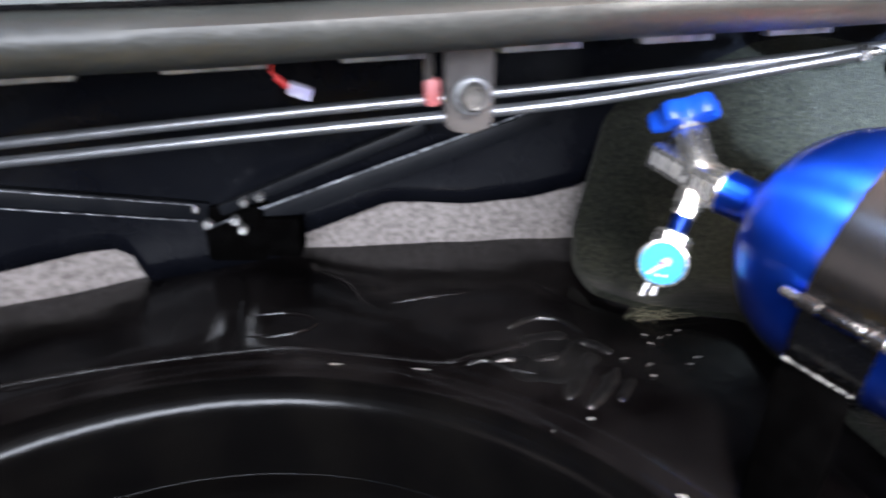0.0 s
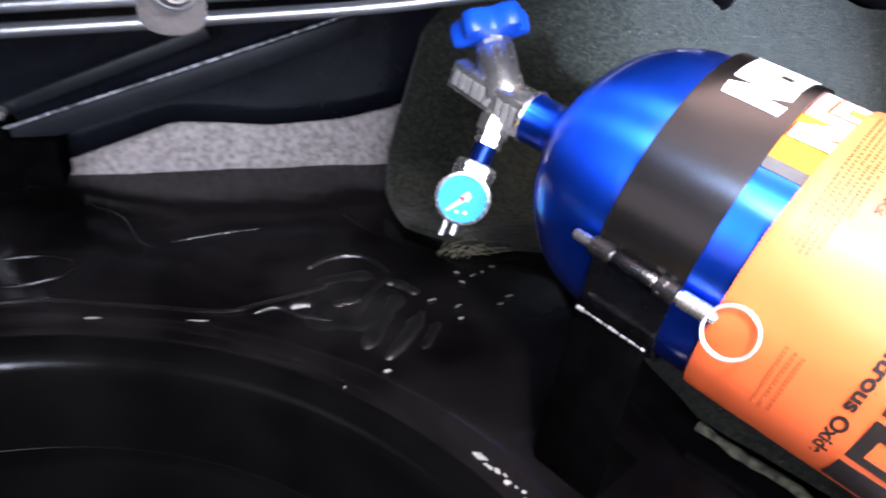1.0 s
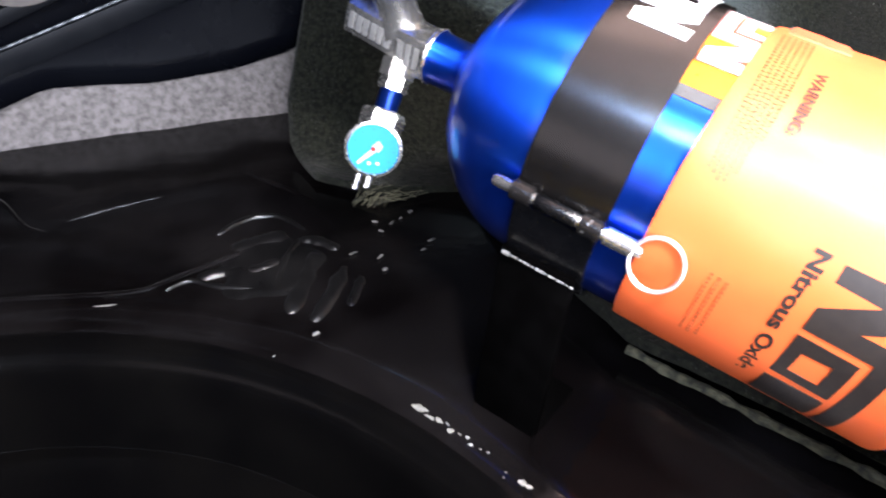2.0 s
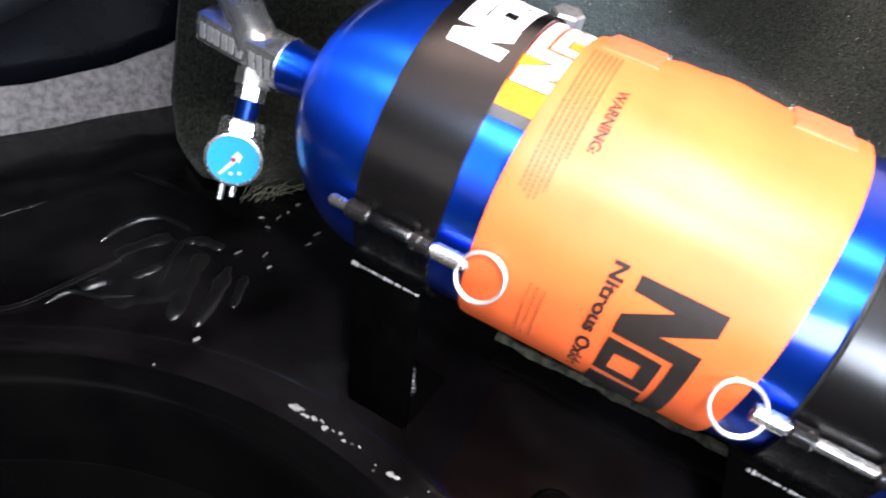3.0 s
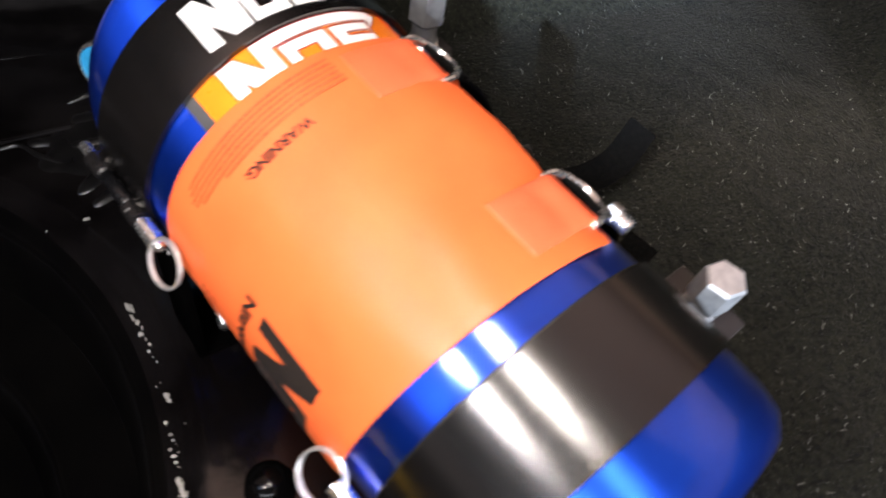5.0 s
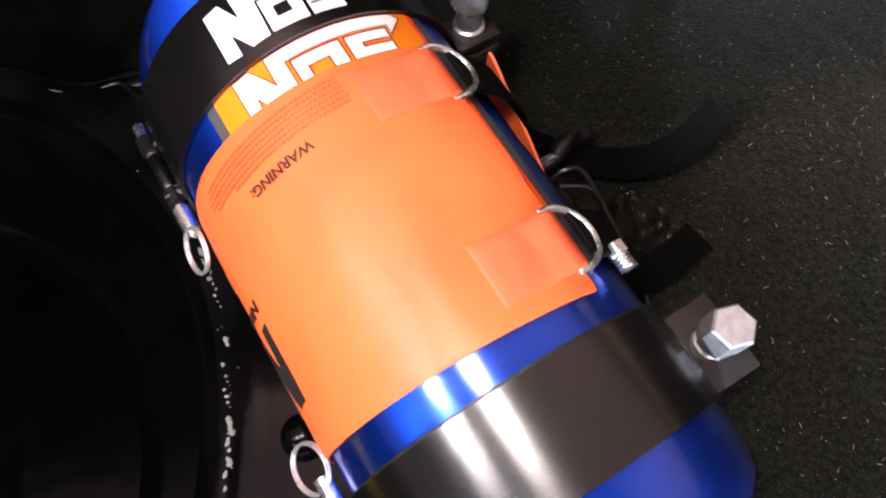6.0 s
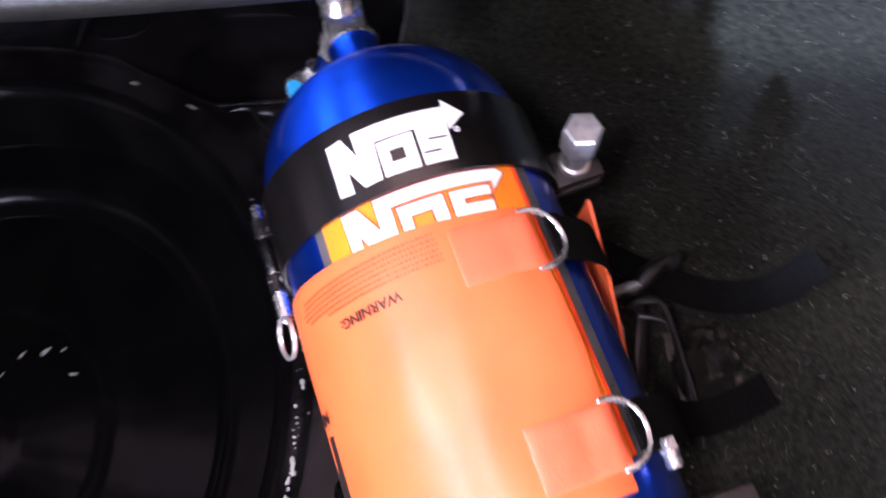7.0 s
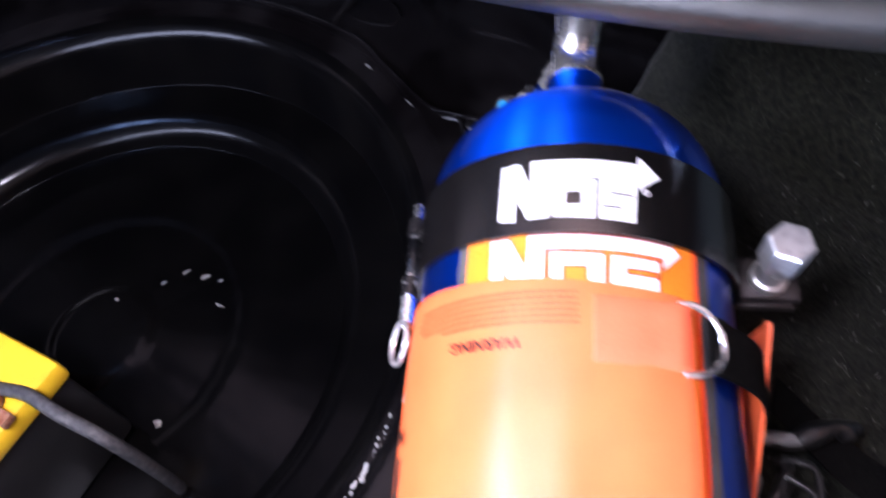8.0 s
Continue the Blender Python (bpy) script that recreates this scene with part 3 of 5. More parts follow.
part("outlet_arm", bm, NICKEL, valve, "flat plated arm with raised lettering")
tip = Matrix.Translation((0, 0, -0.28)) @ Matrix.Rotation(radians(-5), 4, "Y") @ Matrix.Translation((0, 0, 0.28))
bm = bmesh.new()
for k in range(6):
    box(bm, (-0.0035, 0.0119, -0.3215 + 0.0058 * k), (0.0075, 0.0127, -0.3180 + 0.0058 * k + 0.0008 * (k % 2)), 0, tip)
part("raised_lettering", bm, RING_STEEL, valve, "illegible raised bars")
bm = bmesh.new()
for k in range(3):
    box(bm, (-0.007, 0.0139, -0.2805 + 0.0062 * k), (0.007, 0.0146, -0.2768 + 0.0062 * k), 0)
part("raised_mark", bm, RING_STEEL, valve, "raised maker's marks as plain bars")
stem_dir = (Vector((0, 0, -1)) * math.cos(radians(50)) + Vector((0.966, -0.259, 0)) * math.sin(radians(50))).normalized()
SM = Matrix.Translation((0.002, 0, -0.283)) @ stem_dir.to_track_quat("Z", "Y").to_matrix().to_4x4()
bm = bmesh.new()
lathe(bm, [(0, 0.0), (0.0150, 0.002), (0.0150, 0.014), (0.0140, 0.016), (0.0140, 0.036), (0.0125, 0.038), (0.0085, 0.040), (0.0085, 0.048), (0, 0.048)], 32, SM)
part("valve_stem", bm, NICKEL, valve, "round plated valve stem")
bm = prism(bmesh.new(), 6, 0.0125, 0.037, 0.0425, 0.001, SM)
part("gland_nut", bm, CHROME, valve, "hexagonal gland nut")
bm = bmesh.new()
outline = []
for k in range(120):
    a = 2 * math.pi * k / 120
    outline.append((0.0250 + 0.0042 * math.cos(5 * a), a))
levels = [(0.80, 0.0435), (0.95, 0.0445), (1.0, 0.048), (1.0, 0.056), (0.94, 0.0595), (0.80, 0.061), (0.55, 0.0605), (0.38, 0.0585), (0.0, 0.0585)]
rows = [[bm.verts.new(SM @ Vector((q * r * math.cos(a), q * r * math.sin(a), h))) for r, a in outline] for q, h in levels[:-1]]
for A, B in zip(rows, rows[1:]):
    for k in range(120):
        bm.faces.new((A[k], A[(k + 1) % 120], B[(k + 1) % 120], B[k]))
bm.faces.new(rows[-1])
bm.faces.new(list(reversed(rows[0])))
part("handwheel", bm, BLUE_PLASTIC, bottle, "blue lobed plastic handwheel")

GC = AXIS.inverted() @ Vector((0.171, 0.552, 0.131))
face_out = (AXIS.to_3x3().inverted() @ Vector((-0.13, -0.40, 0.09))).normalized()
GM = Matrix.Translation(GC) @ face_out.to_track_quat("Z", "X").to_matrix().to_4x4()
bm = bmesh.new()
lathe(bm, [(0, -0.024), (0.012, -0.024), (0.0172, -0.021), (0.0182, -0.006), (0.0190, -0.004), (0.0195, 0.0), (0.0190, 0.0022), (0.0172, 0.0026), (0.0168, 0.0005), (0, 0.0005)], 48, GM)
gauge = part("pressure_gauge", bm, CHROME, bottle, "small round plated pressure gauge")
bm = bmesh.new()
lathe(bm, [(0.0167, 0.0008), (0.0167, 0.0012), (0, 0.0012)], 48, GM)
part("dial", bm, GAUGE_FACE, gauge, "cyan dial")
down = (GM.to_3x3().inverted() @ (AXIS.to_3x3().inverted() @ Vector((0.0, 0, -1)))).normalized()
d2 = Vector((down.x, down.y, 0)).normalized()
r2 = Vector((-d2.y, d2.x, 0))
if (AXIS.to_3x3() @ (GM.to_3x3() @ r2)).x < 0:
    r2 = -r2


def on_dial(right, low, h):
    return GM @ (r2 * right + d2 * low + Vector((0, 0, h)))


bm = bmesh.new()
for pts in ([(0.0012, -0.0022), (-0.0112, 0.0092), (-0.0100, 0.0106), (0.0028, 0.0010)], [(-0.0012, -0.0020), (0.0035, -0.0058), (0.0062, -0.0020), (0.0035, 0.0024)]):
    bm.faces.new([bm.verts.new(on_dial(a, b, 0.0016)) for a, b in pts])
bmesh.ops.solidify(bm, geom=bm.faces[:], thickness=0.0003)
part("needle", bm, WHITE_INK, gauge, "white needle")
part("needle_hub", lathe(bmesh.new(), [(0, 0.0024), (0.0014, 0.0024), (0.0017, 0.0016)], 16, GM), RED_INK, gauge, "dark red needle hub")
bm = bmesh.new()
for k in range(9):
    a = radians(-130 + 260 * k / 8)
    p, q = (math.sin(a), -math.cos(a)), (math.cos(a), math.sin(a))
    bm.faces.new([bm.verts.new(on_dial(p[0] * r + q[0] * w, p[1] * r + q[1] * w, 0.0014)) for r, w in ((0.0126, -0.0004), (0.0126, 0.0004), (0.0142, 0.0004), (0.0142, -0.0004))])
part("dial_marks", bm, DIAL_INK, gauge, "tiny illegible dial bars", smooth=False)
bm = bmesh.new()
for a, b in ((-0.0028, 0.0098), (0.0028, 0.0098)):
    box(bm, (-0.0011, -0.0009, 0.0014), (0.0011, 0.0009, 0.0016), 0, GM @ Matrix.Translation(r2 * a + d2 * b))
part("dial_dots", bm, WHITE_INK, gauge, "small white dial marks", smooth=False)
bm = bmesh.new()
g0 = GC + face_out * -0.010
port = Vector((-0.012, 0.006, -0.281))
tube(bm, [g0.lerp(port, t) for t in (0.20, 0.23, 0.38, 0.42)], [0.0140, 0.0150, 0.0150, 0.0132], 6)
part("gauge_nut", bm, CHROME, gauge, "hexagonal plated nut")
bm = tube(bmesh.new(), [g0.lerp(port, t) for t in (0.42, 0.78)], 0.0078, 20)
part("gauge_adapter", bm, BLUE_FITTING, gauge, "dark blue anodised adapter")
bm = tube(bmesh.new(), [g0.lerp(port, t) for t in (0.66, 0.84)], 0.0100, 6)
part("gauge_union", bm, CHROME, gauge, "plated union nut")
bm = tube(bmesh.new(), [g0.lerp(port, t) for t in (0.82, 1.02)], 0.0125, 8)
part("gauge_port", bm, NICKEL, gauge, "plated port boss")
bm = bmesh.new()
tail_dir = (g0 - port).normalized()
t0 = g0 + tail_dir * 0.017
for k in (-1, 1):
    off = AXIS.to_3x3().inverted() @ Vector((0.004 * k, 0, 0))
    tube(bm, [t0 + off, t0 + off + tail_dir * 0.014], 0.0022, 8)
part("bleed_pins", bm, CHROME, gauge, "two short plated pins under the gauge")

# ---------------------------------------------------------------- brackets


def ring_path(centre, ax, ay, r, n=40):
    return [centre + r * (math.cos(2 * math.pi * k / n) * ax + math.sin(2 * math.pi * k / n) * ay) for k in range(n)]


FOOT0, FOOT1 = -0.045, 0.003


def bracket(s0, s1, label, emblem, ring_tilt, foot_s, bolt_s, tall):
    th = thing("bottle_bracket", AXIS, label, "bracket", "bottle brackets")
    rb = R + 0.0012
    mid = (s0 + s1) / 2
    bm = patch(bmesh.new(), -84, 92, s0, s1, rb, 0.0026, 3.0)
    part("upper_band", bm, BAND_BLACK, th, "satin black hinged band")
    bm = patch(bmesh.new(), 94, 274, s0 + 0.001, s1 - 0.001, rb, 0.0034, 4.0)
    part("lower_cradle", bm, BLACK_METAL, th, "black steel cradle under the bottle")
    for q in (s0 + 0.001, s1 - 0.004):
        bm = patch(bmesh.new(), -84, 92, q - 0.0024, q + 0.0020, R + 0.0003, 0.0012, 3.0)
        part("band_liner", bm, RUBBER, th, "thin grey rubber liner edge")
    # hinge with quick-release pin
    px, pr = 88.0, R + 0.0085
    for k, (q0, q1) in enumerate(((s0 - 0.001, s0 + 0.011), (s0 + 0.0125, s1 - 0.0125), (s1 - 0.011, s1 + 0.001))):
        c0 = on_round(px, pr, q0)
        c1 = on_round(px, pr, q1)
        fat = 0.0056 if k != 1 else 0.0041 if emblem else 0.0027
        bm = tube(bmesh.new(), [c0, c0.lerp(c1, 0.06), c0.lerp(c1, 0.94), c1], [fat * 0.82, fat, fat, fat * 0.82], 12)
        part("hinge_knuckle", bm, BLACK_METAL if k == 1 else KNUCKLE, th, "" if k == 1 else "worn black steel knuckle with painted glints")
    ends = (s0 - 0.012, s1 + 0.022) if emblem else (s0 - 0.016, s1 + 0.014)
    bm = bmesh.new()
    tube(bm, [on_round(px, pr, ends[0]), on_round(px, pr, ends[0] + 0.0015), on_round(px, pr, ends[1] - 0.0015), on_round(px, pr, ends[1])], [0.0024, 0.0033, 0.0033, 0.0024], 16)
    pin = part("release_pin", bm, CHROME, th, "bright plated quick-release pin")
    if emblem:
        bm = tube(bmesh.new(), [on_round(px, pr, s1 + 0.003), on_round(px, pr, s1 + 0.018)], 0.0048, 16)
    else:
        bm = tube(bmesh.new(), [on_round(px, pr, s0 - 0.018), on_round(px, pr, s0 - 0.003)], 0.0048, 16)
    part("pin_head", bm, CHROME, pin)
    sign = 1 if emblem else -1
    rc = on_round(px, pr + 0.003, (ends[1] if emblem else ends[0]) + sign * 0.0085)
    ax = Vector((0, 0, 1))
    ay = (Matrix.Rotation(radians(ring_tilt), 4, "Z") @ Vector((1, 0, 0))).normalized()
    bm = bmesh.new()
    for dd in (-0.0007, 0.0007):
        tube(bm, ring_path(rc + Vector((0, dd, 0)), ax, ay, 0.0129), 0.00085, 8, True)
    part("pull_ring", bm, RING_STEEL, pin, "split pull ring")
    # plate from the hinge down to the floor
    wd = AXIS.to_3x3().inverted()
    dn = (wd @ Vector((0, 0, -1))).normalized()
    start = on_round(121, R + 0.0078, foot_s)
    side = Vector((0, 0, 1))
    side = (side - side.dot(dn) * dn).normalized()
    nrm = dn.cross(side).normalized()
    low = (AXIS @ start).z - 0.001
    bm = bmesh.new()
    mm = Matrix.Translation(start) @ Matrix((side.to_4d(), nrm.to_4d(), (dn + 0.13 * side).to_4d(), (0, 0, 0, 1))).transposed()
    mm[3][0] = mm[3][1] = mm[3][2] = 0
    box(bm, (-(s1 - s0) / 2 - 0.004, -0.003, -0.006), ((s1 - s0) / 2, 0.003, low), 0.0008, mm)
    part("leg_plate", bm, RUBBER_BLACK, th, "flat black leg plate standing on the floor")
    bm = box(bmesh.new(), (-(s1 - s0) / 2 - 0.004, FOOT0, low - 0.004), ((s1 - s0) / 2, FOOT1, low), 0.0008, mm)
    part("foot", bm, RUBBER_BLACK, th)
    bm = bmesh.new()
    for k in range(17):
        q0 = s0 + 0.002 + (s1 - s0 - 0.004) * k / 17
        q1 = q0 + (s1 - s0) / 17 * (0.65 + 0.5 * noise.noise((k * 1.7, s0 * 50, 0)))
        tube(bm, [on_round(117, R + 0.0104, q0), on_round(117, R + 0.0107, (q0 + q1) / 2), on_round(117, R + 0.0104, q1)], (0.0013 if k < 2 else 0.0007) + 0.0006 * noise.noise((k * 2.3, 1, 0)), 7)
    part("worn_edge", bm, BARE, th, "bright worn edge of the cradle")
    st2 = on_round(232, R + 0.006, foot_s)
    low2 = (AXIS @ st2).z - 0.001
    m2 = mm.copy()
    m2.translation = st2
    bm = box(bmesh.new(), (-(s1 - s0) / 2 + 0.002, -0.003, -0.012), ((s1 - s0) / 2 - 0.002, 0.003, low2 - 0.02), 0.0008, m2)
    part("leg_plate", bm, BLACK_METAL, th)
    # clamp flanges and bolt on the far side
    for e0, e1 in ((-0.006, 0.000), (0.006, 0.012)):
        wide = 0.012 if emblem else 0.0225
        bm = box(bmesh.new(), (e0, -0.121, bolt_s - wide), (e1, -R - 0.0005, bolt_s + wide), 0.0012)
        part("clamp_flange", bm, FLANGE, th, "black steel clamp flange with its sheen painted brown")
    bm_ = Matrix.Translation((0.012, -0.105, bolt_s)) @ Matrix.Rotation(radians(90), 4, "Y")
    bm = lathe(bmesh.new(), [(0, 0.0), (0.0098, 0.0), (0.0098, 0.0055), (0.0080, 0.0068), (0.0080, tall - 0.0250), (0.0106, tall - 0.0232)], 28, bm_)
    prism(bm, 6, 0.0116, tall - 0.0235, tall, 0.0014, bm_ @ Matrix.Rotation(radians(12), 4, "Z"))
    bolt = part("clamp_bolt", bm, ALU, th, "long bright hexagonal clamp nut")
    bm = lathe(bmesh.new(), [(0, -0.024), (0.0050, -0.024), (0.0050, 0.004), (0, 0.004)], 16, bm_)
    part("stud", bm, CHROME, bolt)
    return th


front = bracket(-0.1513, -0.1025, "satin black front bottle bracket with white emblem and release pin", True, 150, -0.127, -0.1148, 0.0470)
bracket(0.0870, 0.1368, "satin black rear bottle bracket with release pin", False, 136, 0.112, 0.1156, 0.0345)
# white emblem on the front band
bm = bmesh.new()
RB = R + 0.0012 + 0.0026
for o, h in (([(23.6, -0.1405), (17.7, -0.1412), (13.8, -0.1270), (13.9, -0.1414), (-19.0, -0.1414), (-19.4, -0.1456), (-26.1, -0.1363), (-19.0, -0.1273), (-18.9, -0.1316), (7.2, -0.1318), (8.2, -0.1100), (14.6, -0.1096), (18.7, -0.1225), (18.7, -0.1092), (23.9, -0.1102)], []),
             ([(6.6, -0.1303), (-5.9, -0.1306), (-5.3, -0.1097), (7.0, -0.1102)], [[(3.3, -0.1240), (3.4, -0.1167), (-1.7, -0.1167), (-1.7, -0.1241)]]),
             ([(-7.1, -0.1309), (-18.4, -0.1313), (-17.6, -0.1093), (-6.7, -0.1097)], [[(-10.3, -0.1245), (-10.3, -0.1230), (-17.4, -0.1228), (-17.4, -0.1243)], [(-7.4, -0.1173), (-7.4, -0.1158), (-13.8, -0.1155), (-13.8, -0.1170)]])):
    inked(bm, o, RB, 0.0004, h)
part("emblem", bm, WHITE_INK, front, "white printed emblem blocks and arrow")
bm = bmesh.new()
lathe(bm, [(0.0010, 0), (0.0010, 0.0004), (0.0016, 0.0004), (0.0016, 0)], 20, Matrix.Translation(on_round(-21.4, RB, -0.1267)) @ on_round(-21.4, 1, 0).to_track_quat("Z", "Y").to_matrix().to_4x4())
part("emblem_dot", bm, WHITE_INK, front, "tiny white ring")

# ---------------------------------------------------------------- orange heater blanket
blanket = thing("heater_blanket", AXIS, "orange vinyl bottle heater blanket wrapped round the blue bottle", "blanket")
RJ = R + 0.0015


def lift(p):
    ds = -0.00008 * (min(p, 60) - 20)
    return ds, (0.012 * max(0.0, (p - 252) / 32) ** 1.5 if p > 250 else 0.0) + 0.0006 * noise.noise((p * 0.05, 0, 0))


bm = bmesh.new()
ss = [0, 0.02] + [0.06 * k for k in range(1, 17)] + [0.98, 1]
rows_t, rows_b = [], []
for i in range(401):
    rt, rb_ = [], []
    for q in ss:
        p = -33 + (320 - 38 * q) * i / 400
        ds, dr = lift(p)
        s = (-0.0800 + ds) + (0.0702 - 0.00007 * max(-40, min(p, 110)) + 0.0800 - ds) * q + (0.0003 * (1 if q else -1) * (i % 2) if q in (0, 1) else 0)
        rip = 0.0007 * noise.noise((p * 0.06, s * 30, 4))
        loose = max(0.0, min(1.0, (-4 - p) / 26)) ** 1.4
        dr += loose * (0.0008 + 0.0042 * max(0.0, math.sin(math.pi * (s + 0.045) / 0.079)) + 0.0016 * noise.noise((3, s * 45, p * 0.03)))
        rt.append(bm.verts.new(on_round(p, RJ + dr + 0.0018 + rip - (0.0005 if q in (0, 1) else 0), s)))
        rb_.append(bm.verts.new(on_round(p, RJ + dr, s)))
    rows_t.append(rt)
    rows_b.append(rb_)
for i in range(400):
    for k in range(len(ss) - 1):
        bm.faces.new((rows_t[i][k], rows_t[i][k + 1], rows_t[i + 1][k + 1], rows_t[i + 1][k]))
        bm.faces.new((rows_b[i][k], rows_b[i + 1][k], rows_b[i + 1][k + 1], rows_b[i][k + 1]))
    for k in (0, len(ss) - 1):
        bm.faces.new((rows_t[i][k], rows_b[i][k], rows_b[i + 1][k], rows_t[i + 1][k]))
for i in (0, 400):
    for k in range(len(ss) - 1):
        bm.faces.new((rows_t[i][k], rows_t[i][k + 1], rows_b[i][k + 1], rows_b[i][k]))
wrap = part("wrap", bm, ORANGE, blanket, "orange vinyl sheet")
RO = RJ + 0.0020

for s0, s1 in ((-0.0715, -0.0405), (0.0310, 0.0620)):
    mid = (s0 + s1) / 2
    bm = bmesh.new()
    hump = spline([(-5, 0.0014, 0), (-6.0, 0.0026, 0), (-13, 0.0030, 0), (-21, 0.0034, 0), (-26, 0.0052, 0), (-30, 0.0066, 0), (-33.5, 0.0056, 0), (-33.0, 0.0030, 0), (-29, 0.0012, 0)], 40)
    rows = []
    for k, e in enumerate((0.0, 0.05, 0.25, 0.5, 0.75, 0.95, 1.0)):
        soft = 0.80 if e in (0.0, 1.0) else 1.0
        rows.append([bm.verts.new(on_round(q.x, RJ + soft * q.y + 0.0005 * noise.noise((q.x * 0.2, e * 3, s0 * 90)), s0 + (s1 - s0) * e + 0.0006 * noise.noise((q.x * 0.3, e, 5)))) for q in hump])
    for A, B in zip(rows, rows[1:]):
        for k in range(len(hump)):
            j = (k + 1) % len(hump)
            bm.faces.new((A[k], A[j], B[j], B[k]))
    bm.faces.new(rows[0])
    bm.faces.new(rows[-1])
    tab = part("ring_tab", bm, ORANGE_TAB, blanket, "folded orange tab holding a ring")
    h = (s1 - s0) / 2 + 0.0010
    pts = [on_round(-31.0, RJ + 0.0036, mid - h + 2 * h * k / 10) for k in range(11)]
    pts += [on_round(-31.0 - 12.5 * math.sin(math.pi * k / 16), RJ + 0.0042 + 0.0016 * min(1, 4 * math.sin(math.pi * k / 16)) + 0.002 * math.sin(math.pi * k / 16), mid + h * math.cos(math.pi * k / 16)) for k in range(1, 16)]
    part("d_ring", tube(bmesh.new(), pts, 0.0018, 8, True), CHROME, blanket, "bright steel D-ring")
    wd_ = 0.0265
    arc = [on_round(-40 - 50 * k / 14, R + 0.0062 + 0.006 * k / 14, mid + 0.003 * k / 14) for k in range(15)]
    ribbon(bm := bmesh.new(), arc, [Vector((0, 0, 1))] * 15, wd_, 0.002)
    part("strap", bm, WEBBING, blanket, "black webbing strap")
    bm = patch(bmesh.new(), -38.5, -46, mid - wd_ / 2, mid + wd_ / 2, R + 0.0072, 0.0022, 2.0)
    part("strap_fold", bm, WEBBING, blanket)

# printing on the blanket
bm = lettering(bmesh.new(), "WARNING:", 14.8, -0.0512, 0.0054, RO, 0.0004, 24.8, 0.0002)
part("warning_heading", bm, DARK_BROWN_INK, wrap, "faded brown printed heading", smooth=False)
bm = bmesh.new()
rr = random.Random(8)
for row in range(6):
    s = -0.0580 - row * 0.0029
    p = -1.5 + rr.uniform(0, 1)
    end = 60 - (12 if row == 0 else 0) - rr.uniform(0, 4)
    while p < end:
        w = rr.uniform(0.5, 1.6)
        patch(bm, p, min(p + w, end + 1), s - 0.0008, s + 0.0008, RO, 0.0003, 2.5)
        p += w + 0.4
part("small_print", bm, BROWN_INK, wrap, "rows of tiny illegible print", smooth=False)
bm = lettering(bmesh.new(), "Nitrous Oxide", 64.6, -0.0162, 0.0070, RO, 0.0004, 53.0, 0.00035)
part("product_name", bm, BLACK_INK, wrap, "black printed words", smooth=False)
bm = bmesh.new()
for row in range(3):
    p = 84 + rr.uniform(0, 2)
    while p < 112:
        w = rr.uniform(0.7, 1.5)
        patch(bm, p, p + w, -0.0490 + row * 0.0040, -0.0474 + row * 0.0040, RO, 0.0003, 2.5)
        p += w + 0.7
part("small_print", bm, BROWN_INK, wrap, "rows of tiny illegible print", smooth=False)
bm = bmesh.new()
inked(bm, [(65.5, -0.0030), (65.7, 0.0398), (73.4, 0.0400), (81.5, 0.0172), (81.7, 0.0388), (132.0, 0.0388), (132.0, 0.0296), (88.4, 0.0295), (87.7, -0.0030), (79.9, -0.0034), (72.1, 0.0183), (71.1, -0.0030)], RO, 0.0004)
inked(bm, [(90.2, -0.0030), (91.0, 0.0256), (109.7, 0.0256), (108.9, -0.0034)], RO, 0.0004, [[(96.0, 0.0033), (95.6, 0.0176), (105.5, 0.0176), (105.0, 0.0031)]])
inked(bm, [(112.5, -0.0034), (112.5, 0.0256), (131.0, 0.0256), (131.0, -0.0034)], RO)
part("emblem", bm, BLACK_INK, wrap, "large black printed emblem blocks")

# loose strap tails lying on the carpet
for name, pts, tw in (("strap_tail", [(0.425, 0.510, 0.095), (0.462, 0.520, 0.060), (0.505, 0.522, 0.052), (0.540, 0.533, 0.060), (0.568, 0.562, 0.075)], 0.5),
                      ("strap_tail", [(0.480, 0.418, 0.105), (0.505, 0.424, 0.058), (0.530, 0.440, 0.048), (0.556, 0.466, 0.050)], 0.15)):
    P = spline(pts, 24)
    S = [Vector((-0.5, 0.85, tw * k / 24)) for k in range(25)]
    ob = part(name, ribbon(bmesh.new(), P, S, 0.025, 0.0018), WEBBING)
    tagged(ob, label="loose black webbing strap end lying on the carpet", category="strap", group="loose strap ends")

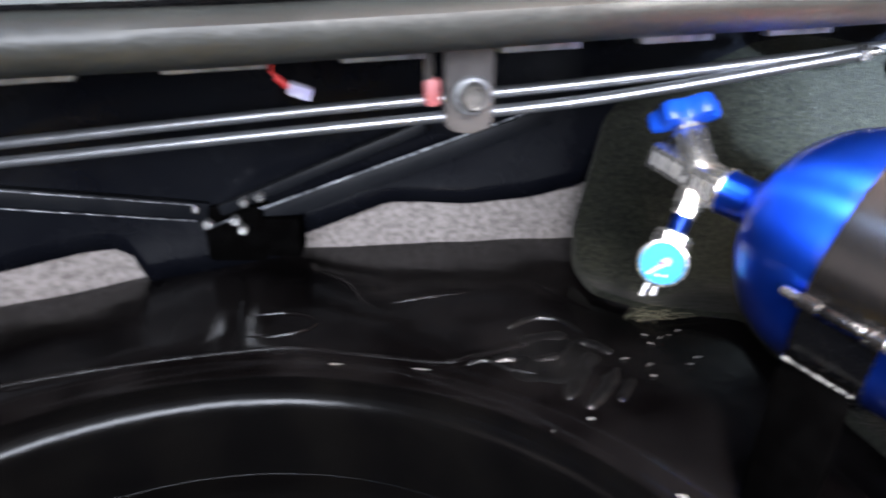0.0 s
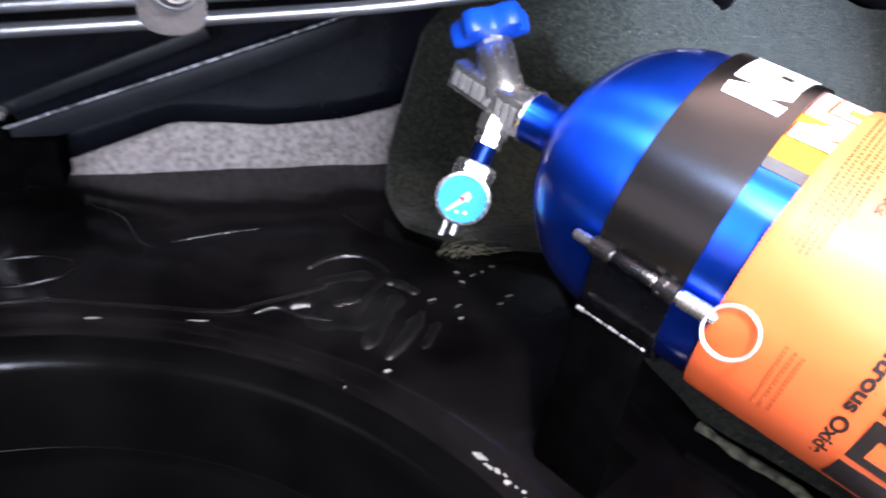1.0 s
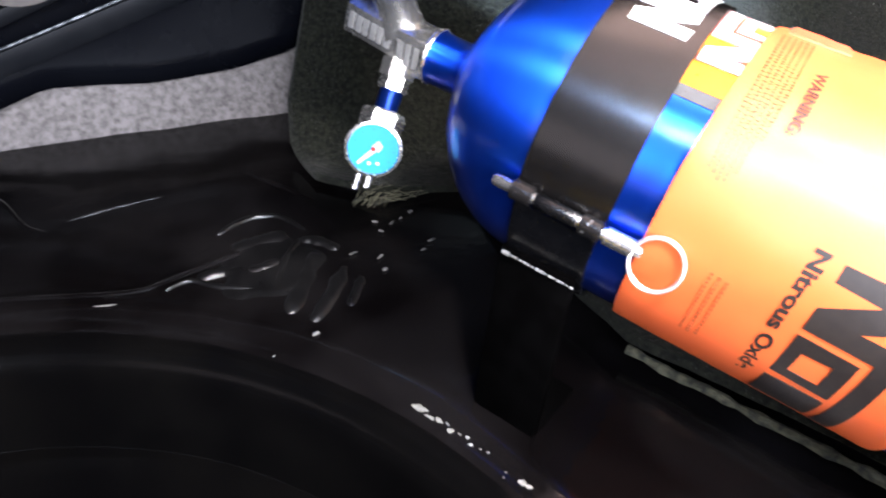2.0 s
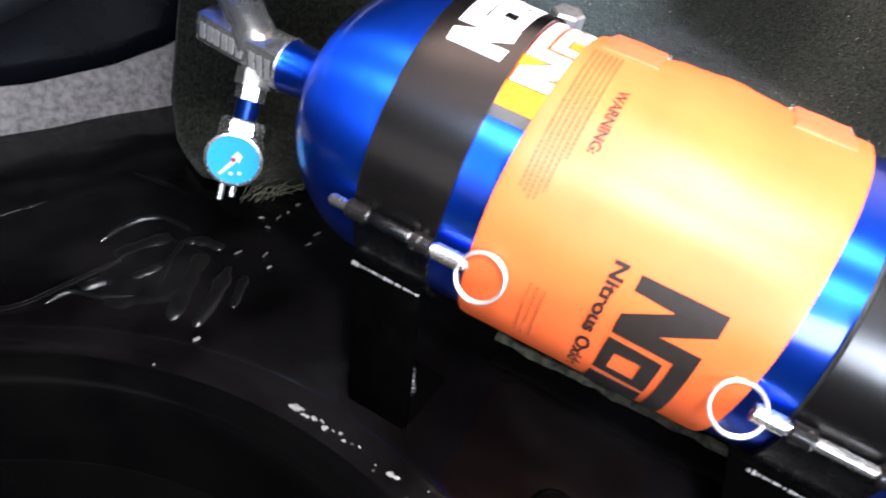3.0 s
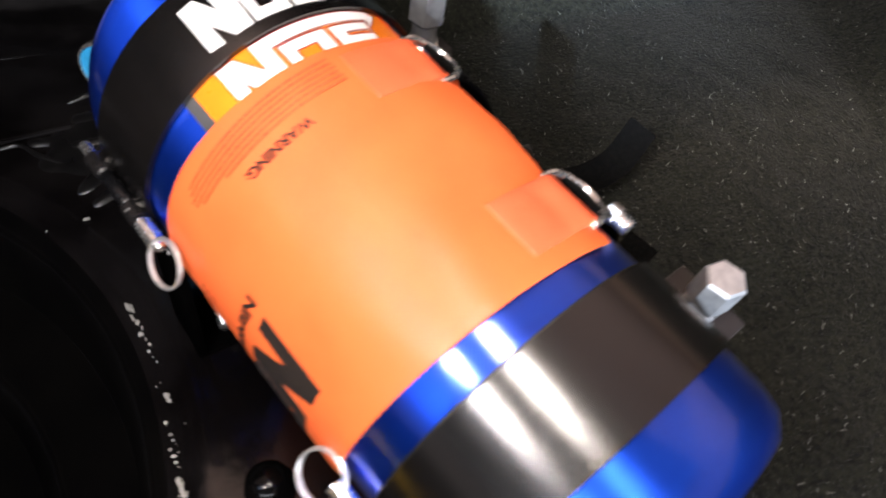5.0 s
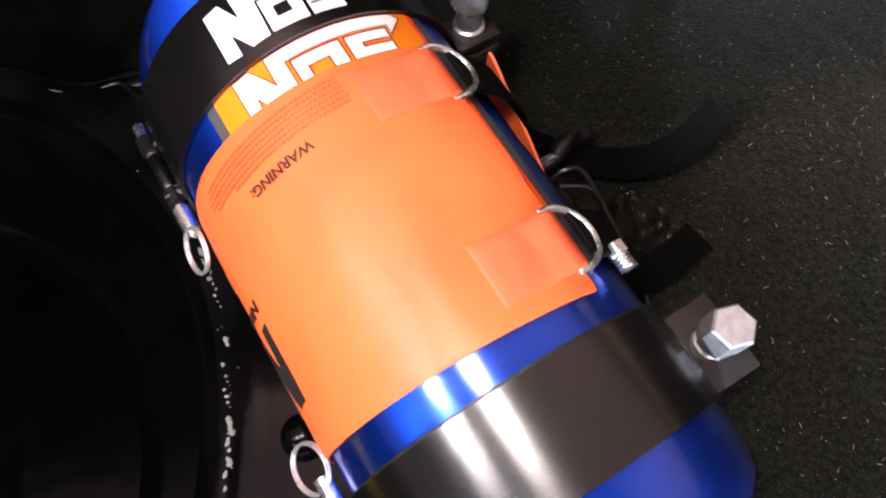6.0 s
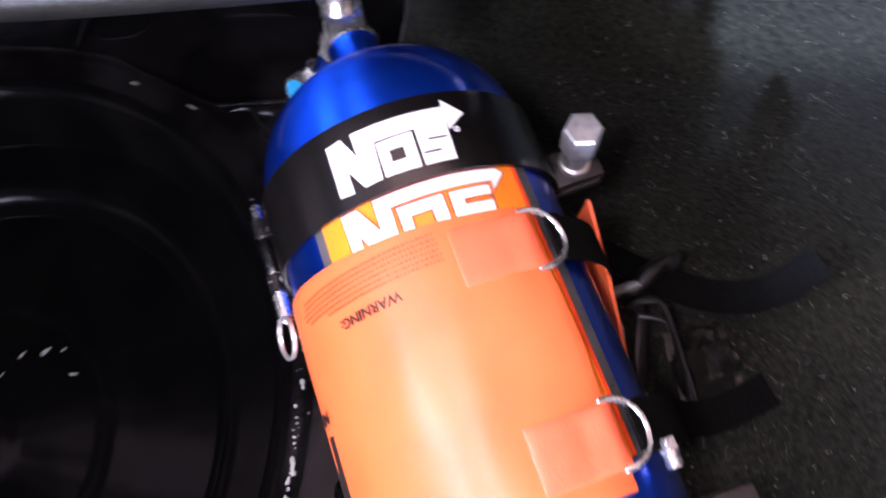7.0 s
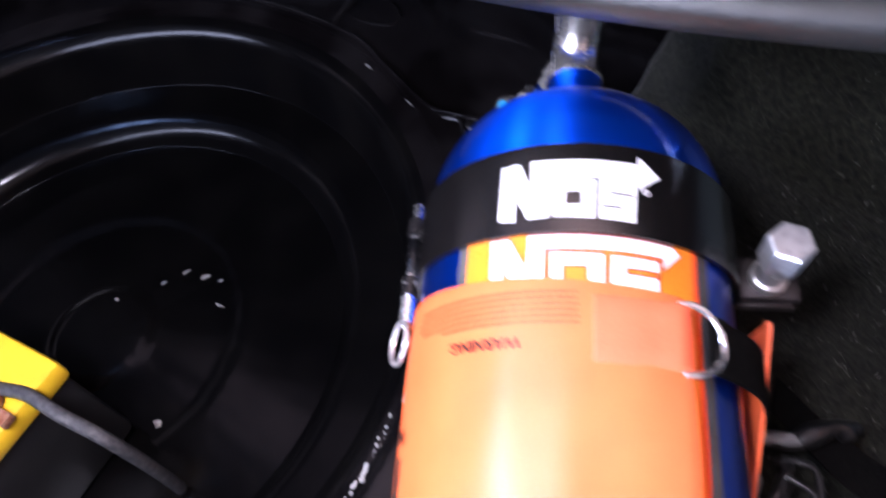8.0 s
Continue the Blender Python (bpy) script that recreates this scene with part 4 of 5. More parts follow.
# cables and plug behind the bottle
CABLES = (("cable", CABLE, 0.0034, [(0.400, 0.470, 0.09), (0.430, 0.490, 0.070), (0.470, 0.500, 0.085), (0.486, 0.528, 0.085), (0.494, 0.540, 0.078)]),
          ("cable", CABLE_GREY, 0.0042, [(0.448, 0.487, 0.078), (0.460, 0.497, 0.083), (0.474, 0.506, 0.086)]),
          ("cable", CABLE, 0.0036, [(0.474, 0.494, 0.082), (0.480, 0.486, 0.074), (0.486, 0.456, 0.070), (0.498, 0.430, 0.060), (0.512, 0.404, 0.050), (0.53, 0.37, 0.040)]),
          ("cable", CABLE, 0.0022, [(0.470, 0.488, 0.080), (0.480, 0.494, 0.088), (0.493, 0.494, 0.085), (0.516, 0.468, 0.065), (0.534, 0.445, 0.048), (0.545, 0.42, 0.040)]),
          ("cable", CABLE, 0.0020, [(0.478, 0.485, 0.080), (0.500, 0.485, 0.078), (0.520, 0.462, 0.060), (0.530, 0.438, 0.047), (0.522, 0.41, 0.042)]),
          ("cable", CABLE, 0.0026, [(0.470, 0.470, 0.070), (0.478, 0.445, 0.060), (0.480, 0.425, 0.050), (0.500, 0.395, 0.045), (0.53, 0.36, 0.038)]))
NEAR = Vector((-0.022, -0.007, 0.0))
for name, mat, rad, pts in CABLES:
    ob = part(name, tube(bmesh.new(), [q + NEAR for q in spline(pts, 40)], rad, 8), mat)
    tagged(ob, label="grey sheathed cable end beside the bottle" if mat is CABLE_GREY else "thin black cable curling on the carpet", category="cable", group="cables beside the bottle")
coil = []
for k in range(26 * 10 + 1):
    a = 2 * math.pi * k / 10
    c = Vector((0.480, 0.486, 0.074)).lerp(Vector((0.494, 0.436, 0.064)), k / 260)
    coil.append(NEAR + c + 0.0040 * (math.cos(a) * Vector((0.96, 0.27, 0.0)) + math.sin(a) * Vector((-0.1, 0.2, 0.97))))
bm = tube(bmesh.new(), coil, 0.0009, 6)
ob = part("cable_spiral", bm, CABLE)
tagged(ob, label="ribbed black spiral sleeve round a cable", category="sleeve")
axis = (Vector((0.485, 0.410, 0.083)) - Vector((0.467, 0.472, 0.088))).normalized()
plug = thing("cable_plug", Matrix.Translation((0.443, 0.464, 0.088)) @ axis.to_track_quat("Z", "X").to_matrix().to_4x4(), "grey plastic barrel connector on a cable beside the bottle", "plug")
part("shell", lathe(bmesh.new(), [(0, 0), (0.0045, 0.0005), (0.0055, 0.004), (0.0058, 0.022), (0.0072, 0.024), (0.0072, 0.042), (0.0060, 0.044), (0, 0.044)], 20), CABLE_GREY, plug)
part("collar", lathe(bmesh.new(), [(0.0070, 0.0225), (0.0078, 0.0228), (0.0078, 0.0250), (0.0070, 0.0253)], 20), WHITE_PLASTIC, plug, "pale ring")
part("cable_boot", lathe(bmesh.new(), [(0, 0.044), (0.0052, 0.044), (0.0040, 0.066), (0, 0.066)], 14), CABLE, plug)
fitting = thing("hose_fitting", AXIS @ Matrix.Translation(on_round(-50, R + 0.009, 0.0623)) @ Matrix.Rotation(radians(-50), 4, "Z") @ Matrix.Scale(0.68, 4), "small knurled plated hose fitting against the bottle", "fitting")
part("hex", prism(bmesh.new(), 6, 0.0075, -0.010, 0.000, 0.0008), CHROME, fitting)
bm = lathe(bmesh.new(), [(0, 0.0), (0.0062, 0.0), (0.0068, 0.002), (0.0060, 0.003), (0.0068, 0.005), (0.0060, 0.006), (0.0068, 0.008), (0.0060, 0.009), (0.0066, 0.011), (0, 0.012)], 20)
part("barb", bm, CHROME, fitting)

# black boot on the upper cable, grey sleeve below the spiral, crumpled tape on the carpet
boot = part("cable_boot", tube(bmesh.new(), spline([(0.451, 0.498, 0.086), (0.457, 0.512, 0.088), (0.464, 0.522, 0.086), (0.469, 0.524, 0.080)], 16), [0.0050 + 0.0012 * math.sin(k * 0.5) for k in range(17)], 12), CABLE)
tagged(boot, label="bent black rubber boot on a grey cable end", category="cable boot")
sleeve = part("cable_sleeve", tube(bmesh.new(), spline([(0.472, 0.430, 0.064), (0.477, 0.415, 0.060), (0.484, 0.398, 0.052)], 12), 0.0046, 12), CABLE_GREY)
tagged(sleeve, label="grey sleeve over wires below the spiral wrap", category="sleeve")


def crumple(u, v):
    a, b = u - 0.5, v - 0.5
    fall = max(0.0, 1 - (2.0 * math.hypot(a, b)) ** 3)
    z = 0.004 + fall * (0.020 + 0.016 * noise.ridged_multi_fractal((u * 3.1, v * 2.7, 4), 0.9, 2.1, 4, 0.9, 1.6))
    return Vector((0.046 * a + 0.006 * noise.noise((u * 5, v * 5, 8)), 0.060 * b + 0.006 * noise.noise((u * 5, v * 5, 3)), z))


bm = sheet(bmesh.new(), 26, 30, crumple)
lump = part("crumpled_tape", bm, TAPE, m=pose(0.512, 0.474, 0.030, 0, 0, 30), smooth=False)
lump.modifiers.new("thickness", "SOLIDIFY").thickness = 0.001
tagged(lump, label="crumpled glossy black tape lying among the cables", category="tape")
KNOB = Vector((-0.35, -0.70, 0.62)).to_track_quat("Z", "X").to_matrix().to_4x4()
ob = part("carpet_plug", lathe(bmesh.new(), [(0, 0.016), (0.007, 0.0154), (0.012, 0.012), (0.0145, 0.006), (0.015, 0.001), (0.019, -0.001), (0.019, -0.004), (0, -0.004)], 28), RUBBER_BLACK, m=Matrix.Translation((0.544, 0.9197, 0.2002)) @ KNOB)
tagged(ob, label="domed black trim plug pressed into the carpet", category="plug")

# ---------------------------------------------------------------- bulkhead fittings


def bar(bm, p, q, w, h, up=Vector((0, 0, 1)), bevel=0.002):
    d = q - p
    x = d.normalized()
    z = (up - up.dot(x) * x).normalized()
    y = z.cross(x)
    mm = Matrix((x.to_4d(), y.to_4d(), z.to_4d(), (0, 0, 0, 1))).transposed()
    mm[3][0] = mm[3][1] = mm[3][2] = 0
    mm.translation = p
    return box(bm, (0, -w / 2, -h / 2), (d.length, w / 2, h / 2), bevel, mm)


NODE = Vector((-0.268, 0.795, 0.040))
brace = thing("seat_back_brace", pose(*NODE), "black steel cross brace bolted to the bulkhead", "brace")
inv = Matrix.Translation(-NODE)
END_R = Vector((0.120, wall_y(0.12) - 0.03, 0.168))
END_L = Vector((-0.62, wall_y(-0.62) - 0.022, 0.187))
END_U = Vector((-0.02, wall_y(-0.02) - 0.055, 0.166))
for p, q, w, h, up in ((NODE, END_R, 0.010, 0.020, Vector((0, 0, 1))), (NODE + Vector((0, -0.010, 0.014)), END_R + Vector((0, -0.010, 0.015)), 0.003, 0.0020, Vector((0, 0, 1))),
                       (NODE + Vector((0.02, -0.004, 0.035)), END_U, 0.010, 0.012, Vector((0, 0, 1))),
                       (Vector((-0.262, 0.788, 0.076)), END_L, 0.012, 0.019, Vector((0, 0, 1))), (Vector((-0.272, 0.775, 0.0875)), END_L + Vector((0, -0.008, 0.0095)), 0.003, 0.0018, Vector((0, 0, 1))),
                       (Vector((-0.272, 0.775, 0.0685)), END_L + Vector((0, -0.008, -0.0095)), 0.003, 0.0018, Vector((0, 0, 1)))):
    bm = bar(bmesh.new(), inv @ p, inv @ q, w, h, up, 0.001)
    if h < 0.005:
        part("flange_edge", bm, WORN_EDGE, brace, "bright worn flange edge")
    else:
        part("arm", bm, ARM_PAINT, brace)
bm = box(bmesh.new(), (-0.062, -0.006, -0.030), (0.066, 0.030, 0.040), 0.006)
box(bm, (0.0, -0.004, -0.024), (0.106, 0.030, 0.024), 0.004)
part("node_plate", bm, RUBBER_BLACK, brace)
for bx, bz in ((-0.029, 0.047), (-0.005, 0.042), (0.038, 0.027), (0.0455, 0.016), (0.050, 0.049), (0.068, 0.055), (0.007, 0.023)):
    mm = Matrix.Translation((bx, -0.016, bz)) @ Matrix.Rotation(radians(90), 4, "X")
    bm = prism(bmesh.new(), 6, 0.0058, -0.008, 0.004, 0.001, mm)
    part("bolt", bm, CHROME, brace, "worn bright bolt head")

for dz, dy, x1, z1 in ((0.0, 0.0, 0.345, 0.270), (0.0155, 0.006, 0.372, 0.271)):
    p = Vector((-0.70, 0.66 + dy - 0.0, 0.142 + dz))
    q = Vector((x1, 0.66 + dy, z1 + dz * 0.3))
    mid = Vector((-0.206, 0.66 + dy, 0.196 + dz))
    pts = [p, mid, Vector((0.0, 0.66 + dy, 0.2175 + dz * 0.95)), Vector((0.15, 0.66 + dy, 0.2355 + dz * 0.8)), q]
    ob = thing("torsion_rod", Matrix.Identity(4), "", "")
    part("bar", tube(bmesh.new(), spline(pts, 40), 0.0052, 12), ROD_STEEL, ob)
    end = Matrix.Translation(q) @ (q - pts[-2]).to_track_quat("Z", "X").to_matrix().to_4x4()
    part("end_nut", prism(bmesh.new(), 6, 0.0080, -0.002, 0.007, 0.001, end), CHROME, ob, "bright nut on the rod's end")
    part("end_stud", lathe(bmesh.new(), [(0, 0.006), (0.0040, 0.006), (0.0040, 0.016), (0, 0.017)], 14, end), CHROME, ob)
    tagged(ob, label="glossy dark steel torsion rod across the boot", category="rod", group="torsion rods")

# flange clips under the seal
for x in (-0.205, -0.118, -0.031, 0.057, 0.145, 0.235, -0.295, -0.385):
    y = 0.470 + 0.33 * x
    ob = part("flange_clip", box(bmesh.new(), (-0.026, -0.004, -0.004), (0.026, 0.004, 0.026), 0.0012), CLIP_GREY, m=pose(x, y, 0.3085, 0, 0, 18))
    tagged(ob, label="pale grey metal clip under the boot seal", category="clip", group="flange clips")

# latch tab
tab = thing("latch_tab", pose(0.014, 0.436, 0.318, 0, 0, 12), "grey steel latch tab hanging under the seal", "latch")
bm = bmesh.new()
outline = [(-0.0135, 0.012), (-0.0135, -0.040)] + [(-0.0005 + 0.013 * math.cos(radians(a)), -0.040 + 0.0075 * math.sin(radians(a))) for a in range(195, 360, 15)] + [(0.0125, -0.040), (0.0125, 0.012)]
face = bm.faces.new([bm.verts.new((x, -0.0025, z)) for x, z in outline])
for v in bmesh.ops.extrude_face_region(bm, geom=[face])["geom"]:
    if isinstance(v, bmesh.types.BMVert):
        v.co.y += 0.005
part("plate", bm, TAB_STEEL, tab, smooth=False)
mm = Matrix.Translation((0.001, -0.002, -0.027)) @ Matrix.Rotation(radians(90), 4, "X") @ Matrix.Diagonal((0.85, 0.85, 1, 1))
part("washer", lathe(bmesh.new(), [(0.0065, 0.0), (0.0122, 0.0), (0.0122, 0.0014), (0.0115, 0.0020), (0.0065, 0.0020)], 32, mm), ROD_STEEL, tab, "bright round washer")
part("bolt_head", lathe(bmesh.new(), [(0, 0.0), (0.0092, 0.0), (0.0095, 0.0060), (0.0088, 0.0076), (0.0070, 0.0086), (0.0060, 0.0084), (0.0054, 0.0066), (0, 0.0064)], 32, mm), GREY_STEEL, tab, "round steel bolt head with a sunk face")
part("pad", box(bmesh.new(), (-0.0235, 0.002, -0.034), (-0.0145, 0.010, -0.018), 0.003), PINK_PLASTIC, tab, "faded red plastic pad")
part("strap", box(bmesh.new(), (-0.0235, 0.003, -0.020), (-0.0185, 0.006, 0.012), 0.001), TAB_STEEL, tab)

con = thing("wire_connector", pose(-0.107, 0.560, 0.2656, 10, 22, 12), "red and white plastic wire connector hanging on its wire", "connector")
part("housing", box(bmesh.new(), (-0.002, -0.0045, -0.0045), (0.015, 0.0045, 0.0045), 0.0012), WHITE_PLASTIC, con)
part("sleeve", tube(bmesh.new(), [Vector((-0.012, 0, 0.004)), Vector((-0.002, 0, 0))], 0.0028, 8), RED_PLASTIC, con, "red sleeve")
part("wire", tube(bmesh.new(), spline([(-0.012, 0, 0.004), (-0.018, 0.001, 0.012), (-0.022, 0.005, 0.060)], 10), 0.0014, 8), RED_PLASTIC, con)

# lid hinge arm
hinge = thing("lid_hinge", pose(0.47, 0.61, 0.28), "black lid hinge arm under the opening edge", "hinge")
P = spline([(0.10, 0.10, 0.02), (0.05, 0.03, -0.005), (0.0, 0.0, 0.0), (-0.035, -0.015, 0.02), (-0.045, -0.03, 0.06)], 24)
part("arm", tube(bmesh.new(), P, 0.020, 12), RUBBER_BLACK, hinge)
part("pivot", lathe(bmesh.new(), [(0, -0.012), (0.018, -0.012), (0.020, 0.0), (0.018, 0.012), (0, 0.012)], 20, Matrix.Translation((0.1, 0.1, 0.02))), BLACK_METAL, hinge)

# ---------------------------------------------------------------- battery in the well
battery = thing("car_battery", pose(-0.016, 0.184, -0.130, 0, 0, 18.4), "yellow-topped car battery standing in the spare-wheel well", "battery")
part("case", box(bmesh.new(), (-0.24, -0.172, 0.000), (-0.004, -0.004, 0.125), 0.008), BATTERY_BLACK, battery)
part("lid", box(bmesh.new(), (-0.244, -0.176, 0.1255), (0, 0, 0.150), 0.006), YELLOW, battery, "bright yellow plastic lid")
part("terminal", lathe(bmesh.new(), [(0, 0.150), (0.011, 0.150), (0.0095, 0.166), (0, 0.168)], 20, Matrix.Translation((-0.030, -0.058, 0))), RUST, battery, "rusty terminal post")
bm = lathe(bmesh.new(), [(0.010, 0.1515), (0.017, 0.1515), (0.018, 0.156), (0.017, 0.161), (0.010, 0.161)], 20, Matrix.Translation((-0.030, -0.058, 0)))
box(bm, (-0.022, -0.064, 0.152), (0.006, -0.052, 0.161), 0.0015)
part("clamp", bm, RUST, battery, "rusty terminal clamp")
bcable = part("battery_cable", tube(bmesh.new(), spline([(-0.032, 0.134, 0.028), (0.0, 0.153, 0.031), (0.035, 0.164, 0.028), (0.066, 0.176, 0.010), (0.076, 0.180, -0.03), (0.078, 0.18, -0.09), (0.075, 0.178, -0.122)], 30), 0.0058, 10), CABLE_DARK)
tagged(bcable, label="thick grey battery cable with frayed sheath", category="cable")

# ---------------------------------------------------------------- small marks on the floor


def chip(x, y, l, w, a, seed):
    rg = random.Random(seed)
    bm = bmesh.new()
    n = 13
    vs = []
    for k in range(n):
        t = 2 * math.pi * k / n
        q = rg.uniform(0.5, 1.15)
        vs.append(bm.verts.new((l / 2 * q * math.cos(t), w / 2 * q * math.sin(t), 0)))
    f = bm.faces.new(vs)
    ret = bmesh.ops.extrude_face_region(bm, geom=[f])
    for v in ret["geom"]:
        if isinstance(v, bmesh.types.BMVert):
            v.co.z = 0.0006
    ob = part("chip_and_glint_mark", bm, BARE, m=pose(x, y, 0.0012 + floor_height(math.hypot(x - WELL.x, y - WELL.y)), 0, 0, a), smooth=False)
    tagged(ob, label="bright mark on the black floor, for paint chips and well glints", category="paint chip", group="paint chips")


rg = random.Random(12)
RIM_CHIPS = ((36.6, 0.010, 0.006), (36.0, 0.006, 0.003), (35.1, 0.008, 0.0028), (34.2, 0.007, 0.0035), (33.4, 0.005, 0.0020), (32.7, 0.005, 0.0042), (31.8, 0.003, 0.0012), (31.0, 0.004, 0.0034), (30.3, 0.004, 0.0030),
             (29.4, 0.002, 0.0010), (28.6, 0.0024, 0.0012), (26.2, 0.0016, 0.0010), (24.5, 0.006, 0.0055), (23.8, 0.005, 0.0040), (21.7, 0.0042, 0.0034), (20.3, 0.0022, 0.0030), (19.6, 0.0020, 0.0026), (18.8, 0.0024, 0.0030), (18.0, 0.0030, 0.0050),
             (17.3, 0.0026, 0.0030), (15.4, 0.006, 0.0045), (14.8, 0.009, 0.0050), (14.0, 0.006, 0.0065), (13.0, 0.008, 0.0045), (12.2, 0.004, 0.003), (11.0, 0.010, 0.005), (9.8, 0.006, 0.004), (8.4, 0.005, 0.003), (6.9, 0.009, 0.005), (4.8, 0.004, 0.003))
for k, (ang, l, w) in enumerate(RIM_CHIPS):
    r = 0.3965 + 0.0015 * math.sin(k * 2.1) - (0.003 if 17 < ang < 22 else 0)
    chip(WELL.x + r * math.cos(radians(ang)), WELL.y + r * math.sin(radians(ang)), l, w, ang + 90 + rg.uniform(-18, 18), k)
for k in range(14):
    ang, r = rg.uniform(5, 38), 0.397 + rg.uniform(-0.006, 0.008)
    chip(WELL.x + r * math.cos(radians(ang)), WELL.y + r * math.sin(radians(ang)), rg.uniform(0.0008, 0.0018), rg.uniform(0.0006, 0.0012), rg.uniform(0, 180), 60 + k)
for x, y, l, w, a in ((0.122, 0.523, 0.006, 0.004, 20), (0.238, 0.612, 0.009, 0.0018, 20), (0.19, 0.60, 0.008, 0.0012, 40),
                     (-0.02, 0.593, 0.016, 0.0018, -6), (-0.10, 0.604, 0.013, 0.0018, -2), (0.233, 0.658, 0.006, 0.003, 30), (0.222, 0.650, 0.004, 0.002, 40), (0.212, 0.645, 0.008, 0.0008, 40), (0.198, 0.650, 0.007, 0.003, -20), (0.200, 0.635, 0.005, 0.003, -50), (0.228, 0.601, 0.007, 0.0016, 20), (0.189, 0.583, 0.006, 0.003, 30), (0.169, 0.610, 0.008, 0.0014, 20), (0.09, 0.515, 0.003, 0.0012, 30)):
    chip(x, y, l, w, a, int(1000 * (x + 1)))

# glints on the well's bottom, painted as pale raised marks
for x, y, l, w, a in ((-0.142, 0.317, 0.010, 0.003, 70), (-0.118, 0.330, 0.014, 0.004, 60), (-0.100, 0.338, 0.007, 0.002, 65), (-0.074, 0.318, 0.012, 0.0025, 20), (-0.150, 0.290, 0.008, 0.002, 80), (-0.170, 0.240, 0.006, 0.002, 40), (-0.006, 0.195, 0.012, 0.006, 10)):
    chip(x, y, 1.2 * l, 1.5 * w, a, int(2000 * (y + 1)))

# wrinkled sealing patch and raised bead on the floor


def smear(points, width, height, n=28, seed=0.0):
    """A flat-topped lump of sealant along a line, with round edges and uneven width."""
    bm = bmesh.new()
    P = spline([(x, y, 0) for x, y in points], n)
    rows = []
    for k, p in enumerate(P):
        d = (P[min(k + 1, n)] - P[max(k - 1, 0)]).normalized()
        side = Vector((-d.y, d.x, 0))
        t = k / n
        grow = (1 - (2 * t - 1) ** 6) ** 0.5
        w = width * grow * (1 + 0.45 * noise.noise((t * 5 + seed, seed, 1))) + 0.0002
        row = []
        for m in range(13):
            u = -1 + m / 6
            z = 0.85 * height * grow * (1 - abs(u) ** 3) + 0.0008 * noise.noise((p.x * 90 + u, p.y * 90, seed))
            row.append(bm.verts.new(p + side * (u * w) + Vector((0, 0, z - 0.0012))))
        rows.append(row)
    for A, B in zip(rows, rows[1:]):
        for m in range(12):
            bm.faces.new((A[m], A[m + 1], B[m + 1], B[m]))
    return bm


seal_patch = thing("sealing_patch", pose(0.1, 0.62, 0.0), "wrinkled black sealant smeared in folds on the floor", "patch")


def film(u, v):
    x, y = 0.030 + 0.145 * u, 0.535 + 0.150 * v
    cx, cy = u - 0.5, v - 0.5
    edge = 0.44 + 0.10 * noise.noise((math.atan2(cy, cx) * 1.3, 0.5, 3))
    e = max(0.0, min(1.0, (edge - math.hypot(cx, cy)) * 5))
    return Vector((x - 0.1 + 0.02 * (v - 0.5), y - 0.62, (-0.030 if e == 0 else -0.007) + e * (0.0080 + 0.0016 * noise.noise((x * 28, y * 28, 9)))))


part("film", sheet(bmesh.new(), 60, 60, film), SEALANT, seal_patch)
for pts, w, h in (([(0.140, 0.622), (0.124, 0.586), (0.106, 0.550)], 0.0080, 0.0042), ([(0.160, 0.598), (0.143, 0.568), (0.122, 0.538)], 0.0065, 0.0042), ([(0.133, 0.645), (0.117, 0.622), (0.108, 0.600), (0.098, 0.574)], 0.0036, 0.0040),
                  ([(0.131, 0.642), (0.145, 0.636), (0.160, 0.620)], 0.0060, 0.0044), ([(0.170, 0.582), (0.152, 0.548)], 0.0045, 0.0034), ([(0.074, 0.641), (0.098, 0.646), (0.122, 0.652)], 0.0110, 0.0052),
                  ([(0.064, 0.664), (0.084, 0.679), (0.102, 0.684), (0.120, 0.678), (0.139, 0.652)], 0.0032, 0.0040), ([(0.020, 0.600), (0.039, 0.609), (0.058, 0.598), (0.082, 0.588), (0.102, 0.588)], 0.0022, 0.0034),
                  ([(0.045, 0.611), (0.070, 0.616), (0.082, 0.620)], 0.0055, 0.0040), ([(0.084, 0.608), (0.098, 0.612), (0.110, 0.617)], 0.0068, 0.0042)):
    part("fold", smear([(x - 0.1, y - 0.62) for x, y in pts], w, h, 28, 31 * pts[0][0]), SEALANT, seal_patch)
# tuft of loose threads at the carpet corner
rt_ = random.Random(21)
bm = bmesh.new()
for k in range(26):
    x, y = 0.184 + rt_.uniform(0, 0.03), 0.676 + rt_.uniform(-0.004, 0.012)
    dx, dy = rt_.uniform(0.02, 0.075), rt_.uniform(-0.012, 0.030)
    h = rt_.uniform(0.004, 0.016)
    tube(bm, spline([(x, y, 0.001), (x + dx * 0.4, y + dy * 0.5 + rt_.uniform(-0.006, 0.006), h), (x + dx, y + dy, 0.003 + h * 0.5)], 8), rt_.uniform(0.0003, 0.0007), 4)
ob = part("carpet_threads", bm, TAN_EDGE)
tagged(ob, label="tuft of frayed tan threads at the carpet corner", category="threads", kind="stuff")
bead = [(-0.55, 0.50, 0.002), (-0.35, 0.58, 0.002), (-0.170, 0.624, 0.002), (-0.09, 0.617, 0.002), (-0.005, 0.603, 0.002), (0.03, 0.612, 0.002), (0.08, 0.630, 0.003)]
ob = part("floor_bead", tube(bmesh.new(), spline(bead, 60), 0.0022, 8), FLOOR_PAINT)
tagged(ob, label="black sealant bead along the well edge", category="sealant", group="sealant beads")
